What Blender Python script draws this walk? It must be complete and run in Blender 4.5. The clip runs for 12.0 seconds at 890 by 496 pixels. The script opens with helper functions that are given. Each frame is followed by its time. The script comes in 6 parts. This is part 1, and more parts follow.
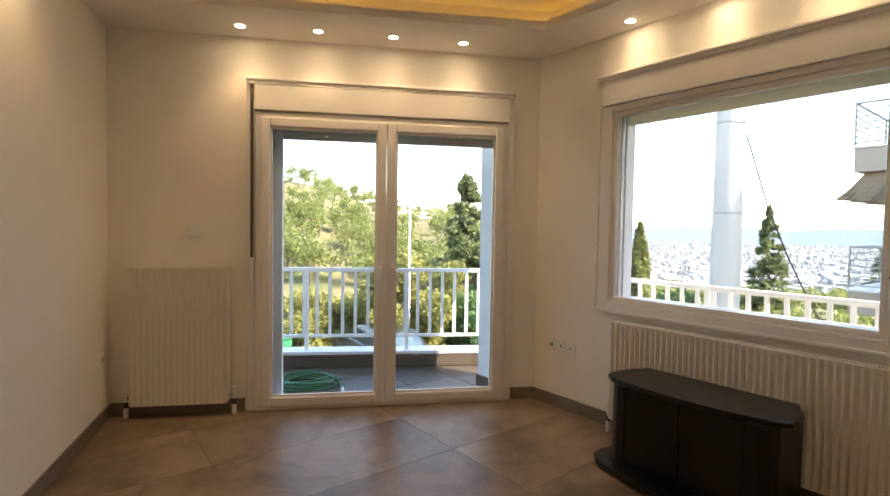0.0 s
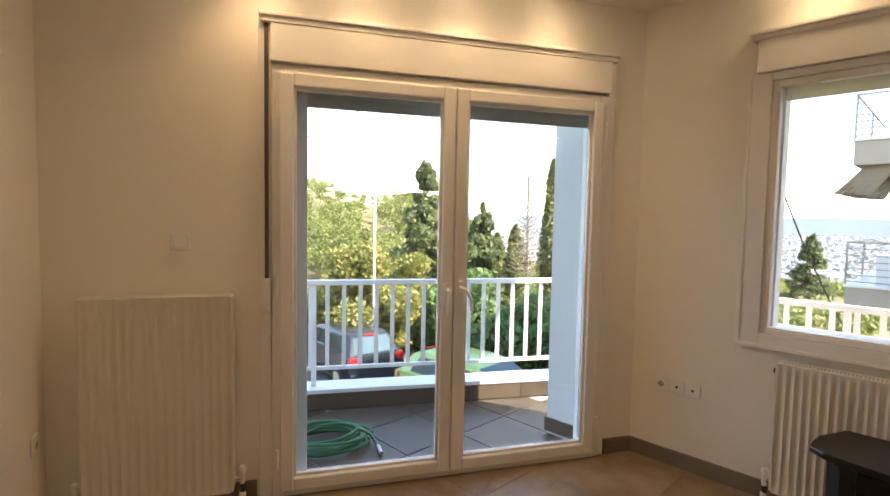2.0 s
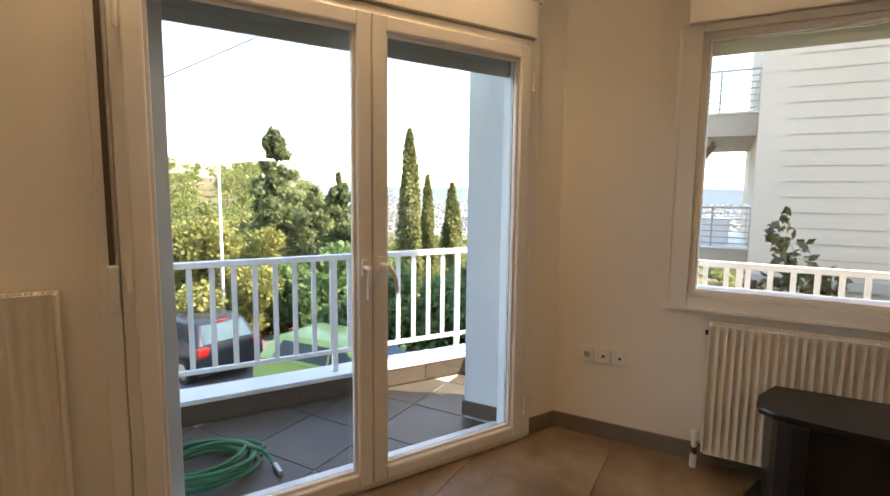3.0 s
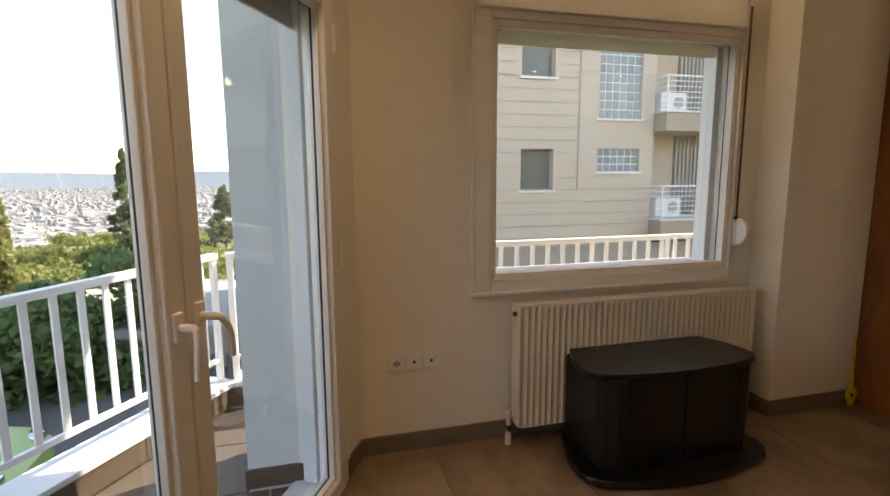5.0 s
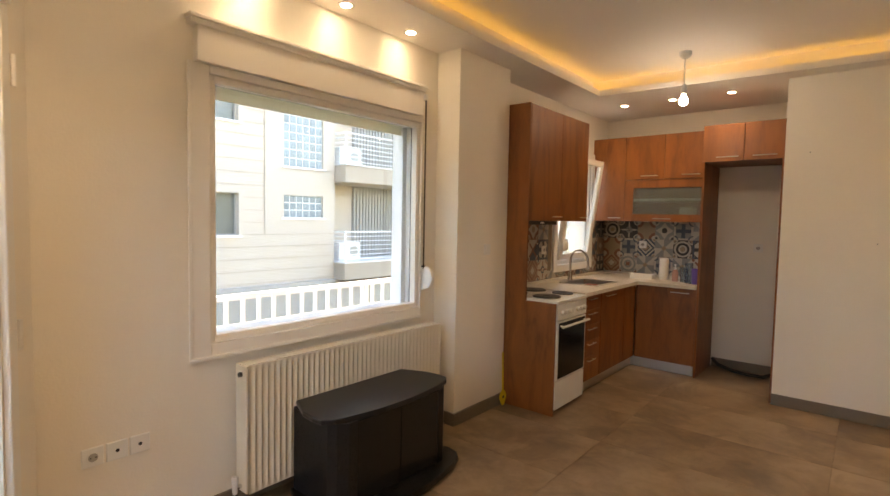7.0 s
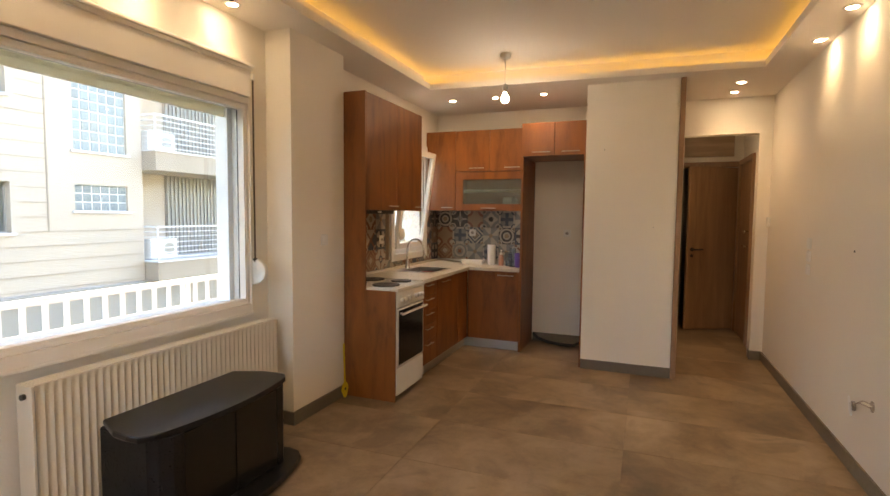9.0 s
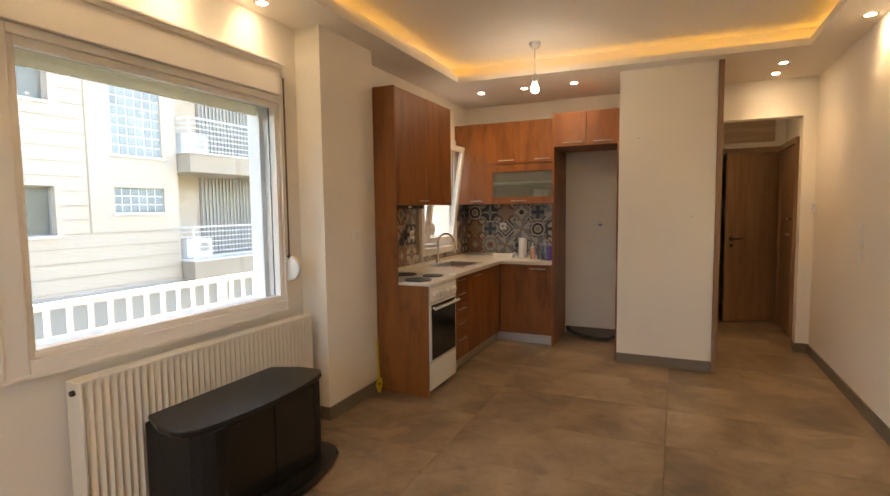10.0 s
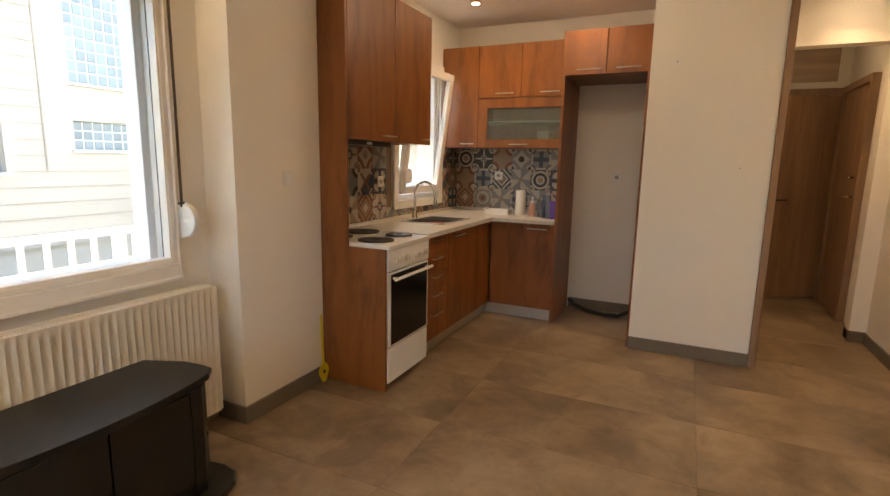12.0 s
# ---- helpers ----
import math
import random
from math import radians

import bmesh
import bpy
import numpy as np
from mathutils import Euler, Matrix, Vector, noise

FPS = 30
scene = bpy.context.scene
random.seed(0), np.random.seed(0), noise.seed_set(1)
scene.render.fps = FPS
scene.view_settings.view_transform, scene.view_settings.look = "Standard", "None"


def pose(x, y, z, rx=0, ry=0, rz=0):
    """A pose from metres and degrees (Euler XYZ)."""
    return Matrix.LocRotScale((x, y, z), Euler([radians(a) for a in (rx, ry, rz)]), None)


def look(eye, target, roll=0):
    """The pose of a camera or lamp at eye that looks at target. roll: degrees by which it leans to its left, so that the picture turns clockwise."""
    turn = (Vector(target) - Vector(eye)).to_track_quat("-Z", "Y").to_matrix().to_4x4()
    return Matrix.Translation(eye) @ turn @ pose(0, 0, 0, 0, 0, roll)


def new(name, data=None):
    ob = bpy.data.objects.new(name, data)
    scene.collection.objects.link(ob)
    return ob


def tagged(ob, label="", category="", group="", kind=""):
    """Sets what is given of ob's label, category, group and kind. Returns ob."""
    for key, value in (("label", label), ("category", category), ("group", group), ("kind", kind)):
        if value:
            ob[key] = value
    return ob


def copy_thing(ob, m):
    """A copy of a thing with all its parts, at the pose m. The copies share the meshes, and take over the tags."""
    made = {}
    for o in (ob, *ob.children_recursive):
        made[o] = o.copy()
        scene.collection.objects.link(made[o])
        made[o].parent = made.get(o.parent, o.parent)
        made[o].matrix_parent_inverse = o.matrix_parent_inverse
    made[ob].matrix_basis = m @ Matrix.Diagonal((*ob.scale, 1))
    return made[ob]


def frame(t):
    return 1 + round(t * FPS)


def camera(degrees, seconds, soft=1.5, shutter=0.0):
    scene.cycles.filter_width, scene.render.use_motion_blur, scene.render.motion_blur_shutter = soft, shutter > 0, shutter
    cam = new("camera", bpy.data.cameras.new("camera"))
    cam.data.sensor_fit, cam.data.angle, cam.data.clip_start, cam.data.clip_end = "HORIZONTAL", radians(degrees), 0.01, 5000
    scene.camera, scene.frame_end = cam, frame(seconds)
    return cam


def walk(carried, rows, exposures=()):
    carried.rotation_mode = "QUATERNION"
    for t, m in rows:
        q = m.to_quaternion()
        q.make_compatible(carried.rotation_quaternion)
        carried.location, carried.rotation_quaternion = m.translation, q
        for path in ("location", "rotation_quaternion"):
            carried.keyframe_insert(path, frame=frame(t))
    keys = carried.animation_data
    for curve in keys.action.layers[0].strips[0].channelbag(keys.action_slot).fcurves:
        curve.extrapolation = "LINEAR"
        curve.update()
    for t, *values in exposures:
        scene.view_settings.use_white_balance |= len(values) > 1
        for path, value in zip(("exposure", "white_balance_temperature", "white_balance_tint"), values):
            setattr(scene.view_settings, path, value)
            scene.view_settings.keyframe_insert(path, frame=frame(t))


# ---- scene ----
cam = camera(82.5, 12.0)
PATH = [
    (0, (-2.96, -2.665, 1.316), (-1.736, -1.085, 1.237), 0.9),
    (0.5, (-3.021, -2.381, 1.347), (-1.927, -0.707, 1.386), -0.2),
    (1, (-2.964, -2.048, 1.41), (-1.959, -0.32, 1.471), 0.4),
    (1.5, (-2.949, -1.736, 1.379), (-1.856, -0.061, 1.375), 1.1),
    (2, (-2.935, -1.367, 1.402), (-1.543, 0.063, 1.278), 1.1),
    (2.5, (-2.858, -1.065, 1.367), (-1.255, 0.117, 1.186), 0.8),
    (4.5, (-2.479, -0.054, 1.333), (-0.503, -0.036, 1.03), 0.5),
    (5, (-2.37, 0.205, 1.374), (-0.458, -0.308, 1.089), -0.3),
    (5.5, (-2.392, 0.28, 1.418), (-0.628, -0.629, 1.171), -0.5),
    (6, (-2.431, 0.334, 1.424), (-0.847, -0.873, 1.234), 0.1),
    (6.5, (-2.398, 0.409, 1.445), (-0.967, -0.981, 1.312), 0.6),
    (7, (-2.38, 0.456, 1.453), (-1.101, -1.077, 1.34), 1.1),
    (7.5, (-2.368, 0.465, 1.447), (-1.241, -1.183, 1.33), 1.4),
    (9.5, (-2.342, 0.449, 1.421), (-1.653, -1.424, 1.288), 0.4),
    (10, (-2.316, 0.434, 1.416), (-1.487, -1.38, 1.265), -0.7),
    (10.5, (-2.32, 0.281, 1.406), (-1.434, -1.507, 1.265), -1.0),
    (11, (-2.337, -0.013, 1.417), (-1.463, -1.807, 1.29), -0.3),
    (11.5, (-2.275, -0.252, 1.39), (-1.415, -2.046, 1.178), 0.7),
    (12, (-2.128, -0.529, 1.338), (-1.289, -2.313, 1.003), 1.1),
]
walk(cam, [(t, look(e, g, r)) for t, e, g, r in PATH], [(0, 2.94, 7500, 14), (0.5, 2.72, 7400, 14), (1, 2.76, 7500, 15), (1.5, 2.96, 7650, 15), (2, 3.02, 7700, 15), (2.5, 2.96, 7750, 15), (4.5, 2.53, 8550, 16), (5, 2.43, 8650, 17), (5.5, 2.9, 8550, 18), (6, 3.16, 8150, 15), (6.5, 3.47, 8000, 15), (7.5, 3.55, 8000, 15), (9.5, 3.59, 8000, 15), (11.5, 3.57, 8000, 15), (12, 3.69, 7950, 15)])

# ---- world, sun, exposure ----
world = bpy.data.worlds.new("sky_world")
scene.world = world
world.use_nodes = True
wn = world.node_tree
sky = wn.nodes.new("ShaderNodeTexSky")
sky.sky_type = "NISHITA"
sky.sun_disc = False
sky.sun_elevation = radians(45)
sky.sun_rotation = radians(158)
sky.air_density, sky.dust_density, sky.ozone_density = 1.0, 0.25, 1.5
wn.links.new(sky.outputs[0], wn.nodes["Background"].inputs[0])
wn.nodes["Background"].inputs[1].default_value = 0.15
sun_data = bpy.data.lights.new("sun", "SUN")
sun_data.energy, sun_data.angle, sun_data.color = 3.3, radians(0.5), (1.0, 0.95, 0.86)
sun = new("sun", sun_data)
# the sun stands in the south-south-east
sun.matrix_world = look((math.sin(radians(158)) * 60, math.cos(radians(158)) * 60, 60), (0, 0, 0))

NA = -28.0                                   # turn of the balcony-door wall
MN = pose(0, 0, 0, 0, 0, NA)
MR = pose(0, 0, 0, 0, 0, -31.2)             # the balcony edge
SOFFIT, UPPER = 2.61, 2.77


def spot(x, y, power=2.5):
    d = bpy.data.lights.new("downlight_lamp", "SPOT")
    d.energy, d.color, d.shadow_soft_size = power, (1.0, 0.72, 0.43), 0.03
    d.spot_size, d.spot_blend = radians(112), 0.75
    ob = new("downlight_lamp", d)
    ob.location = (x, y, SOFFIT - 0.012)
    return ob


# the last one stands unseen past the lintel, added to brighten the hall
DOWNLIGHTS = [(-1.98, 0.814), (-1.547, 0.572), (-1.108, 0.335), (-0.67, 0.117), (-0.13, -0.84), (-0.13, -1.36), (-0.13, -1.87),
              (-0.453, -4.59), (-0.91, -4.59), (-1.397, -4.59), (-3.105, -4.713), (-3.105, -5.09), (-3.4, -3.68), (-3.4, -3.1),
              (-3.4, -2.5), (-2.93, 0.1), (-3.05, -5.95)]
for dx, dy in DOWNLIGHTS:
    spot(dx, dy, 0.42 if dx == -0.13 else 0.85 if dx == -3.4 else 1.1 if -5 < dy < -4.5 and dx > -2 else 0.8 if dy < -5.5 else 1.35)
bulb_data = bpy.data.lights.new("bulb_lamp", "POINT")
bulb_data.energy, bulb_data.color, bulb_data.shadow_soft_size = 0.15, (1.0, 0.80, 0.55), 0.03
bulb_lamp = new("bulb_lamp", bulb_data)
bulb_lamp.location = (-1.23, -3.76, 2.36)


# ---- materials ----
def principled(name, color, rough=0.6, metal=0.0):
    m = bpy.data.materials.new(name)
    m.use_nodes = True
    b = m.node_tree.nodes["Principled BSDF"]
    b.inputs["Base Color"].default_value = (*color, 1)
    b.inputs["Roughness"].default_value = rough
    b.inputs["Metallic"].default_value = metal
    return m, m.node_tree, b


def math_node(nt, op, a, b=None, c=None):
    n = nt.nodes.new("ShaderNodeMath")
    n.operation = op
    for i, v in enumerate((a, b, c)):
        if v is None:
            continue
        if isinstance(v, (int, float)):
            n.inputs[i].default_value = v
        else:
            nt.links.new(v, n.inputs[i])
    return n.outputs[0]


def mix_color(nt, fac, a, b, mode="MIX"):
    n = nt.nodes.new("ShaderNodeMix")
    n.data_type, n.blend_type = "RGBA", mode
    for i, v in ((0, fac), (6, a), (7, b)):
        if isinstance(v, tuple):
            n.inputs[i].default_value = (*v, 1)
        elif isinstance(v, (int, float)):
            n.inputs[i].default_value = v
        else:
            nt.links.new(v, n.inputs[i])
    return n.outputs[2]


def noise_tex(nt, scale, detail=4, stretch=(1, 1, 1), coord="Object", rough=0.55, warp=0.0):
    tc = nt.nodes.new("ShaderNodeTexCoord")
    mp = nt.nodes.new("ShaderNodeMapping")
    mp.inputs["Scale"].default_value = stretch
    nt.links.new(tc.outputs[coord], mp.inputs[0])
    n = nt.nodes.new("ShaderNodeTexNoise")
    n.inputs["Scale"].default_value, n.inputs["Detail"].default_value = scale, detail
    n.inputs["Roughness"].default_value, n.inputs["Distortion"].default_value = rough, warp
    nt.links.new(mp.outputs[0], n.inputs["Vector"])
    return n.outputs["Fac"]


def ramp(nt, fac, stops):
    r = nt.nodes.new("ShaderNodeValToRGB")
    els = r.color_ramp.elements
    while len(els) < len(stops):
        els.new(0.5)
    for e, (p, c) in zip(els, stops):
        e.position, e.color = p, (*c, 1)
    nt.links.new(fac, r.inputs[0])
    return r.outputs[0]


def bump(nt, bsdf, height, strength=0.2, dist=0.01):
    n = nt.nodes.new("ShaderNodeBump")
    n.inputs["Strength"].default_value, n.inputs["Distance"].default_value = strength, dist
    nt.links.new(height, n.inputs["Height"])
    nt.links.new(n.outputs[0], bsdf.inputs["Normal"])


def mottled(name, color, dark, scale=3.0, fine=60.0, rough=0.6, bump_amount=0.1, metal=0.0, amount=0.5, vary=0.0):
    """A base colour that drifts to a second one at two scales, with fine relief."""
    m, nt, b = principled(name, color, rough, metal)
    big, small = noise_tex(nt, scale, 5), noise_tex(nt, fine, 3)
    f = math_node(nt, "MULTIPLY_ADD", small, 0.35, math_node(nt, "MULTIPLY", big, 0.65))
    f = math_node(nt, "MULTIPLY", math_node(nt, "SUBTRACT", f, 0.38), 4.0)
    n = nt.nodes.new("ShaderNodeClamp")
    nt.links.new(f, n.inputs[0])
    c = mix_color(nt, math_node(nt, "MULTIPLY", n.outputs[0], amount), color, dark)
    if vary:
        oi = nt.nodes.new("ShaderNodeObjectInfo")
        hs = nt.nodes.new("ShaderNodeHueSaturation")
        nt.links.new(math_node(nt, "MULTIPLY_ADD", oi.outputs["Random"], vary, 1 - vary / 2), hs.inputs["Value"])
        nt.links.new(c, hs.inputs["Color"])
        c = hs.outputs[0]
    nt.links.new(c, b.inputs["Base Color"])
    nt.links.new(math_node(nt, "MULTIPLY_ADD", small, 0.18, rough - 0.09), b.inputs["Roughness"])
    if bump_amount:
        bump(nt, b, f, bump_amount, 0.004)
    return m


def wood(name, light, dark, stretch, rough=0.42):
    m, nt, b = principled(name, light, rough)
    g = noise_tex(nt, 2.2, 6, stretch, warp=0.6)
    fine = noise_tex(nt, 14, 4, stretch)
    f = math_node(nt, "MULTIPLY_ADD", fine, 0.25, math_node(nt, "MULTIPLY", g, 0.78))
    c = ramp(nt, f, [(0.34, dark), (0.52, light), (0.7, tuple(min(1, v * 1.25) for v in light))])
    nt.links.new(c, b.inputs["Base Color"])
    nt.links.new(math_node(nt, "MULTIPLY_ADD", fine, 0.2, rough - 0.1), b.inputs["Roughness"])
    bump(nt, b, fine, 0.06, 0.002)
    return m


def emitter(name, color, strength):
    m = bpy.data.materials.new(name)
    m.use_nodes = True
    nt = m.node_tree
    nt.nodes.remove(nt.nodes["Principled BSDF"])
    e = nt.nodes.new("ShaderNodeEmission")
    e.inputs[0].default_value, e.inputs[1].default_value = (*color, 1), strength
    nt.links.new(e.outputs[0], nt.nodes["Material Output"].inputs[0])
    return m


def glass(name, tint=(1, 1, 1), rough=0.0):
    m, nt, b = principled(name, tint, rough)
    b.inputs["Transmission Weight"].default_value = 1
    b.inputs["IOR"].default_value = 1.45
    return m


def leaf_mat(name, a, b_, rough=0.65):
    m, nt, b = principled(name, a, rough)
    geo = nt.nodes.new("ShaderNodeNewGeometry")
    big = noise_tex(nt, 0.28, 4)
    f = math_node(nt, "MULTIPLY_ADD", geo.outputs["Random Per Island"], 0.6, math_node(nt, "MULTIPLY", big, 0.5))
    c = mix_color(nt, f, a, b_)
    nt.links.new(c, b.inputs["Base Color"])
    tr = nt.nodes.new("ShaderNodeBsdfTranslucent")
    nt.links.new(c, tr.inputs[0])
    mx = nt.nodes.new("ShaderNodeMixShader")
    mx.inputs[0].default_value = 0.45
    nt.links.new(b.outputs[0], mx.inputs[1])
    nt.links.new(tr.outputs[0], mx.inputs[2])
    nt.links.new(mx.outputs[0], nt.nodes["Material Output"].inputs[0])
    return m


def thin_plastic(*args):
    """Hollow shutter slats that let some daylight through."""
    m = mottled(*args)
    nt = m.node_tree
    b = nt.nodes["Principled BSDF"]
    tr = nt.nodes.new("ShaderNodeBsdfTranslucent")
    tr.inputs[0].default_value = (0.8, 0.74, 0.6, 1)
    mx = nt.nodes.new("ShaderNodeMixShader")
    mx.inputs[0].default_value = 0.6
    nt.links.new(b.outputs[0], mx.inputs[1])
    nt.links.new(tr.outputs[0], mx.inputs[2])
    nt.links.new(mx.outputs[0], nt.nodes["Material Output"].inputs[0])
    return m


PAINT = mottled("wall_paint", (0.865, 0.81, 0.725), (0.825, 0.765, 0.68), 1.2, 90, 0.75, 0.16, amount=0.5)
CEIL = mottled("ceiling_paint", (0.86, 0.81, 0.75), (0.82, 0.77, 0.70), 1.0, 80, 0.8, 0.03, amount=0.3)
PVC = mottled("white_pvc", (0.84, 0.81, 0.765), (0.79, 0.755, 0.71), 4, 120, 0.32, 0.01, amount=0.3)
ENAMEL = mottled("cream_enamel", (0.80, 0.74, 0.63), (0.74, 0.68, 0.56), 3, 100, 0.35, 0.01, amount=0.4)
BGROUT = mottled("pale_balcony_grout", (0.58, 0.54, 0.48), (0.44, 0.41, 0.37), 6, 80, 0.9, 0.1)
WHITE_ENAMEL = mottled("white_enamel", (0.82, 0.82, 0.80), (0.74, 0.73, 0.70), 5, 90, 0.25, 0.01, amount=0.3)
PLASTIC = mottled("white_plastic", (0.82, 0.81, 0.78), (0.76, 0.75, 0.70), 20, 200, 0.35, 0.0, amount=0.3)
BLACKWOOD = mottled("black_ash_veneer", (0.004, 0.004, 0.0043), (0.009, 0.0085, 0.009), 6, 140, 0.3, 0.015, amount=0.4)
BLACKWOOD.node_tree.nodes["Principled BSDF"].inputs["Specular IOR Level"].default_value = 0.5
DARKGLASS = mottled("smoked_black_glass", (0.005, 0.005, 0.005), (0.008, 0.008, 0.008), 4, 50, 0.16, 0.0)
CHERRY_V = wood("cherry_laminate", (0.25, 0.083, 0.0195), (0.145, 0.042, 0.0095), (3.6, 3.6, 0.8))
BEECH = wood("pale_beech_veneer", (0.44, 0.315, 0.21), (0.37, 0.26, 0.165), (0.6, 8, 8), 0.45)
WALNUT = wood("brown_door_veneer", (0.30, 0.175, 0.10), (0.235, 0.13, 0.072), (6, 6, 0.5), 0.45)
STEEL = mottled("brushed_steel", (0.60, 0.59, 0.56), (0.54, 0.53, 0.51), 3, 40, 0.34, 0.0, metal=1.0, amount=0.25)
CHROME = mottled("chrome", (0.75, 0.75, 0.74), (0.68, 0.68, 0.67), 8, 100, 0.1, 0.0, metal=1.0)
SKIRT = mottled("grey_brown_skirting_tile", (0.20, 0.165, 0.125), (0.14, 0.115, 0.09), 4, 60, 0.5, 0.06, vary=0.12)
BLACK = mottled("black_rubber", (0.012, 0.012, 0.012), (0.025, 0.024, 0.022), 10, 120, 0.55, 0.05)
PIPE = mottled("black_pipe_lagging", (0.03, 0.026, 0.022), (0.05, 0.04, 0.03), 20, 120, 0.6, 0.1)
GROUT = mottled("cement_grout", (0.24, 0.18, 0.13), (0.16, 0.12, 0.09), 8, 120, 0.85, 0.1)
WORKTOP = mottled("speckled_white_worktop", (0.72, 0.69, 0.63), (0.55, 0.51, 0.45), 40, 260, 0.3, 0.02, amount=0.7)
CLEAR = glass("double_glazing", (0.70, 0.715, 0.715))
FROST = glass("frosted_glass", (0.55, 0.60, 0.56), 0.22)
FROST.node_tree.nodes["Principled BSDF"].inputs["Transmission Weight"].default_value = 0.82
BLUEGLASS = glass("bluish_glass", (0.72, 0.82, 0.92), 0.05)
LAMP = emitter("lamp_lens", (1.0, 0.83, 0.58), 14)
BULB = emitter("bulb_glow", (1.0, 0.93, 0.80), 9)
LED = emitter("led_strip_glow", (1.0, 0.56, 0.09), 0.45)
GREEN_HOSE = mottled("green_pvc_hose", (0.015, 0.14, 0.06), (0.03, 0.22, 0.10), 30, 200, 0.4, 0.05)
RAILPAINT = mottled("white_railing_paint", (0.87, 0.87, 0.87), (0.79, 0.79, 0.79), 6, 90, 0.4, 0.02, amount=0.3)
MARBLE = mottled("white_marble", (0.82, 0.82, 0.81), (0.60, 0.60, 0.60), 3, 40, 0.4, 0.04, amount=0.6)
RENDER_BLUE = mottled("pale_blue_render", (0.77, 0.83, 0.85), (0.71, 0.77, 0.80), 2, 120, 0.85, 0.12, amount=0.4)
CREAM = mottled("cream_facade_render", (0.62, 0.535, 0.445), (0.56, 0.475, 0.39), 0.5, 30, 0.85, 0.06, amount=0.5)
# darker cream that carries the shade of the facade grooves
GROOVE = mottled("facade_groove_shade", (0.43, 0.355, 0.285), (0.37, 0.30, 0.24), 1, 30, 0.9, 0.0)
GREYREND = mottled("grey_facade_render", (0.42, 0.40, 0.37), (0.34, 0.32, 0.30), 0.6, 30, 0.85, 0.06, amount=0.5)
BALCONY_BEIGE = mottled("beige_balcony_render", (0.44, 0.37, 0.30), (0.37, 0.31, 0.25), 1.0, 30, 0.85, 0.06)
SLATGREY = mottled("grey_green_shutter_slats", (0.52, 0.57, 0.54), (0.46, 0.50, 0.48), 5, 60, 0.5, 0.02)
BEIGESLAT = thin_plastic("beige_shutter_slats", (0.80, 0.76, 0.64), (0.74, 0.70, 0.58), 5, 60, 0.5, 0.02)
STRAP = mottled("brown_webbing", (0.09, 0.065, 0.045), (0.13, 0.10, 0.07), 60, 300, 0.8, 0.2)
YELLOW = mottled("yellow_plastic", (0.80, 0.62, 0.03), (0.72, 0.52, 0.02), 12, 120, 0.4, 0.02)
PAPER = mottled("white_paper", (0.80, 0.79, 0.76), (0.72, 0.71, 0.68), 20, 160, 0.85, 0.1)
PURPLE = mottled("purple_plastic", (0.16, 0.09, 0.42), (0.12, 0.06, 0.34), 14, 120, 0.4, 0.02)
ORANGE = mottled("pink_liquid_soap", (0.55, 0.30, 0.24), (0.48, 0.26, 0.2), 14, 120, 0.3, 0.0)
RED = mottled("red_cloth", (0.34, 0.07, 0.06), (0.25, 0.05, 0.045), 20, 200, 0.8, 0.2)
STEEL_DARK = mottled("cast_iron_hotplate", (0.02, 0.018, 0.017), (0.035, 0.032, 0.03), 20, 160, 0.45, 0.1)
CONCRETE_POLE = mottled("pale_concrete", (0.62, 0.60, 0.56), (0.50, 0.48, 0.45), 1.5, 40, 0.8, 0.08)
WIN_DARK = mottled("dim_window_pane", (0.16, 0.17, 0.15), (0.24, 0.24, 0.21), 0.6, 8, 0.12, 0.0)
GLASSBLOCK = mottled("glass_block", (0.30, 0.35, 0.36), (0.21, 0.25, 0.27), 5, 30, 0.12, 0.15, vary=0.25)
METAL_RAIL = mottled("grey_steel_rail", (0.40, 0.39, 0.37), (0.3, 0.3, 0.28), 5, 60, 0.4, 0.02, metal=0.6)
AWNING = mottled("brown_awning_canvas", (0.27, 0.20, 0.13), (0.20, 0.145, 0.09), 3, 60, 0.85, 0.1)
ASPHALT = mottled("grey_asphalt", (0.17, 0.16, 0.15), (0.11, 0.105, 0.10), 0.8, 30, 0.9, 0.2)
BARK = mottled("tree_bark", (0.13, 0.09, 0.06), (0.07, 0.05, 0.035), 6, 40, 0.9, 0.4)
TYRE = mottled("tyre_rubber", (0.015, 0.015, 0.015), (0.03, 0.03, 0.03), 8, 90, 0.75, 0.1)
LIME = mottled("lime_green_car_paint", (0.33, 0.47, 0.15), (0.29, 0.42, 0.12), 2, 60, 0.2, 0.0)
GREYCAR = mottled("dark_grey_car_paint", (0.026, 0.03, 0.04), (0.02, 0.024, 0.032), 2, 60, 0.16, 0.0)
CARGLASS = mottled("car_window_glass", (0.045, 0.075, 0.09), (0.055, 0.085, 0.10), 2, 40, 0.04, 0.0)
# paler than the side glass: the sky's reflection is put into this blue
SCREENGLASS = mottled("sky_toned_windscreen_glass", (0.13, 0.22, 0.27), (0.16, 0.25, 0.30), 2, 40, 0.04, 0.0)
TAILRED = mottled("red_tail_lamp", (0.55, 0.02, 0.02), (0.45, 0.02, 0.02), 8, 60, 0.2, 0.0)
BINGREEN = mottled("green_bin_plastic", (0.03, 0.20, 0.09), (0.04, 0.26, 0.12), 3, 60, 0.5, 0.03)


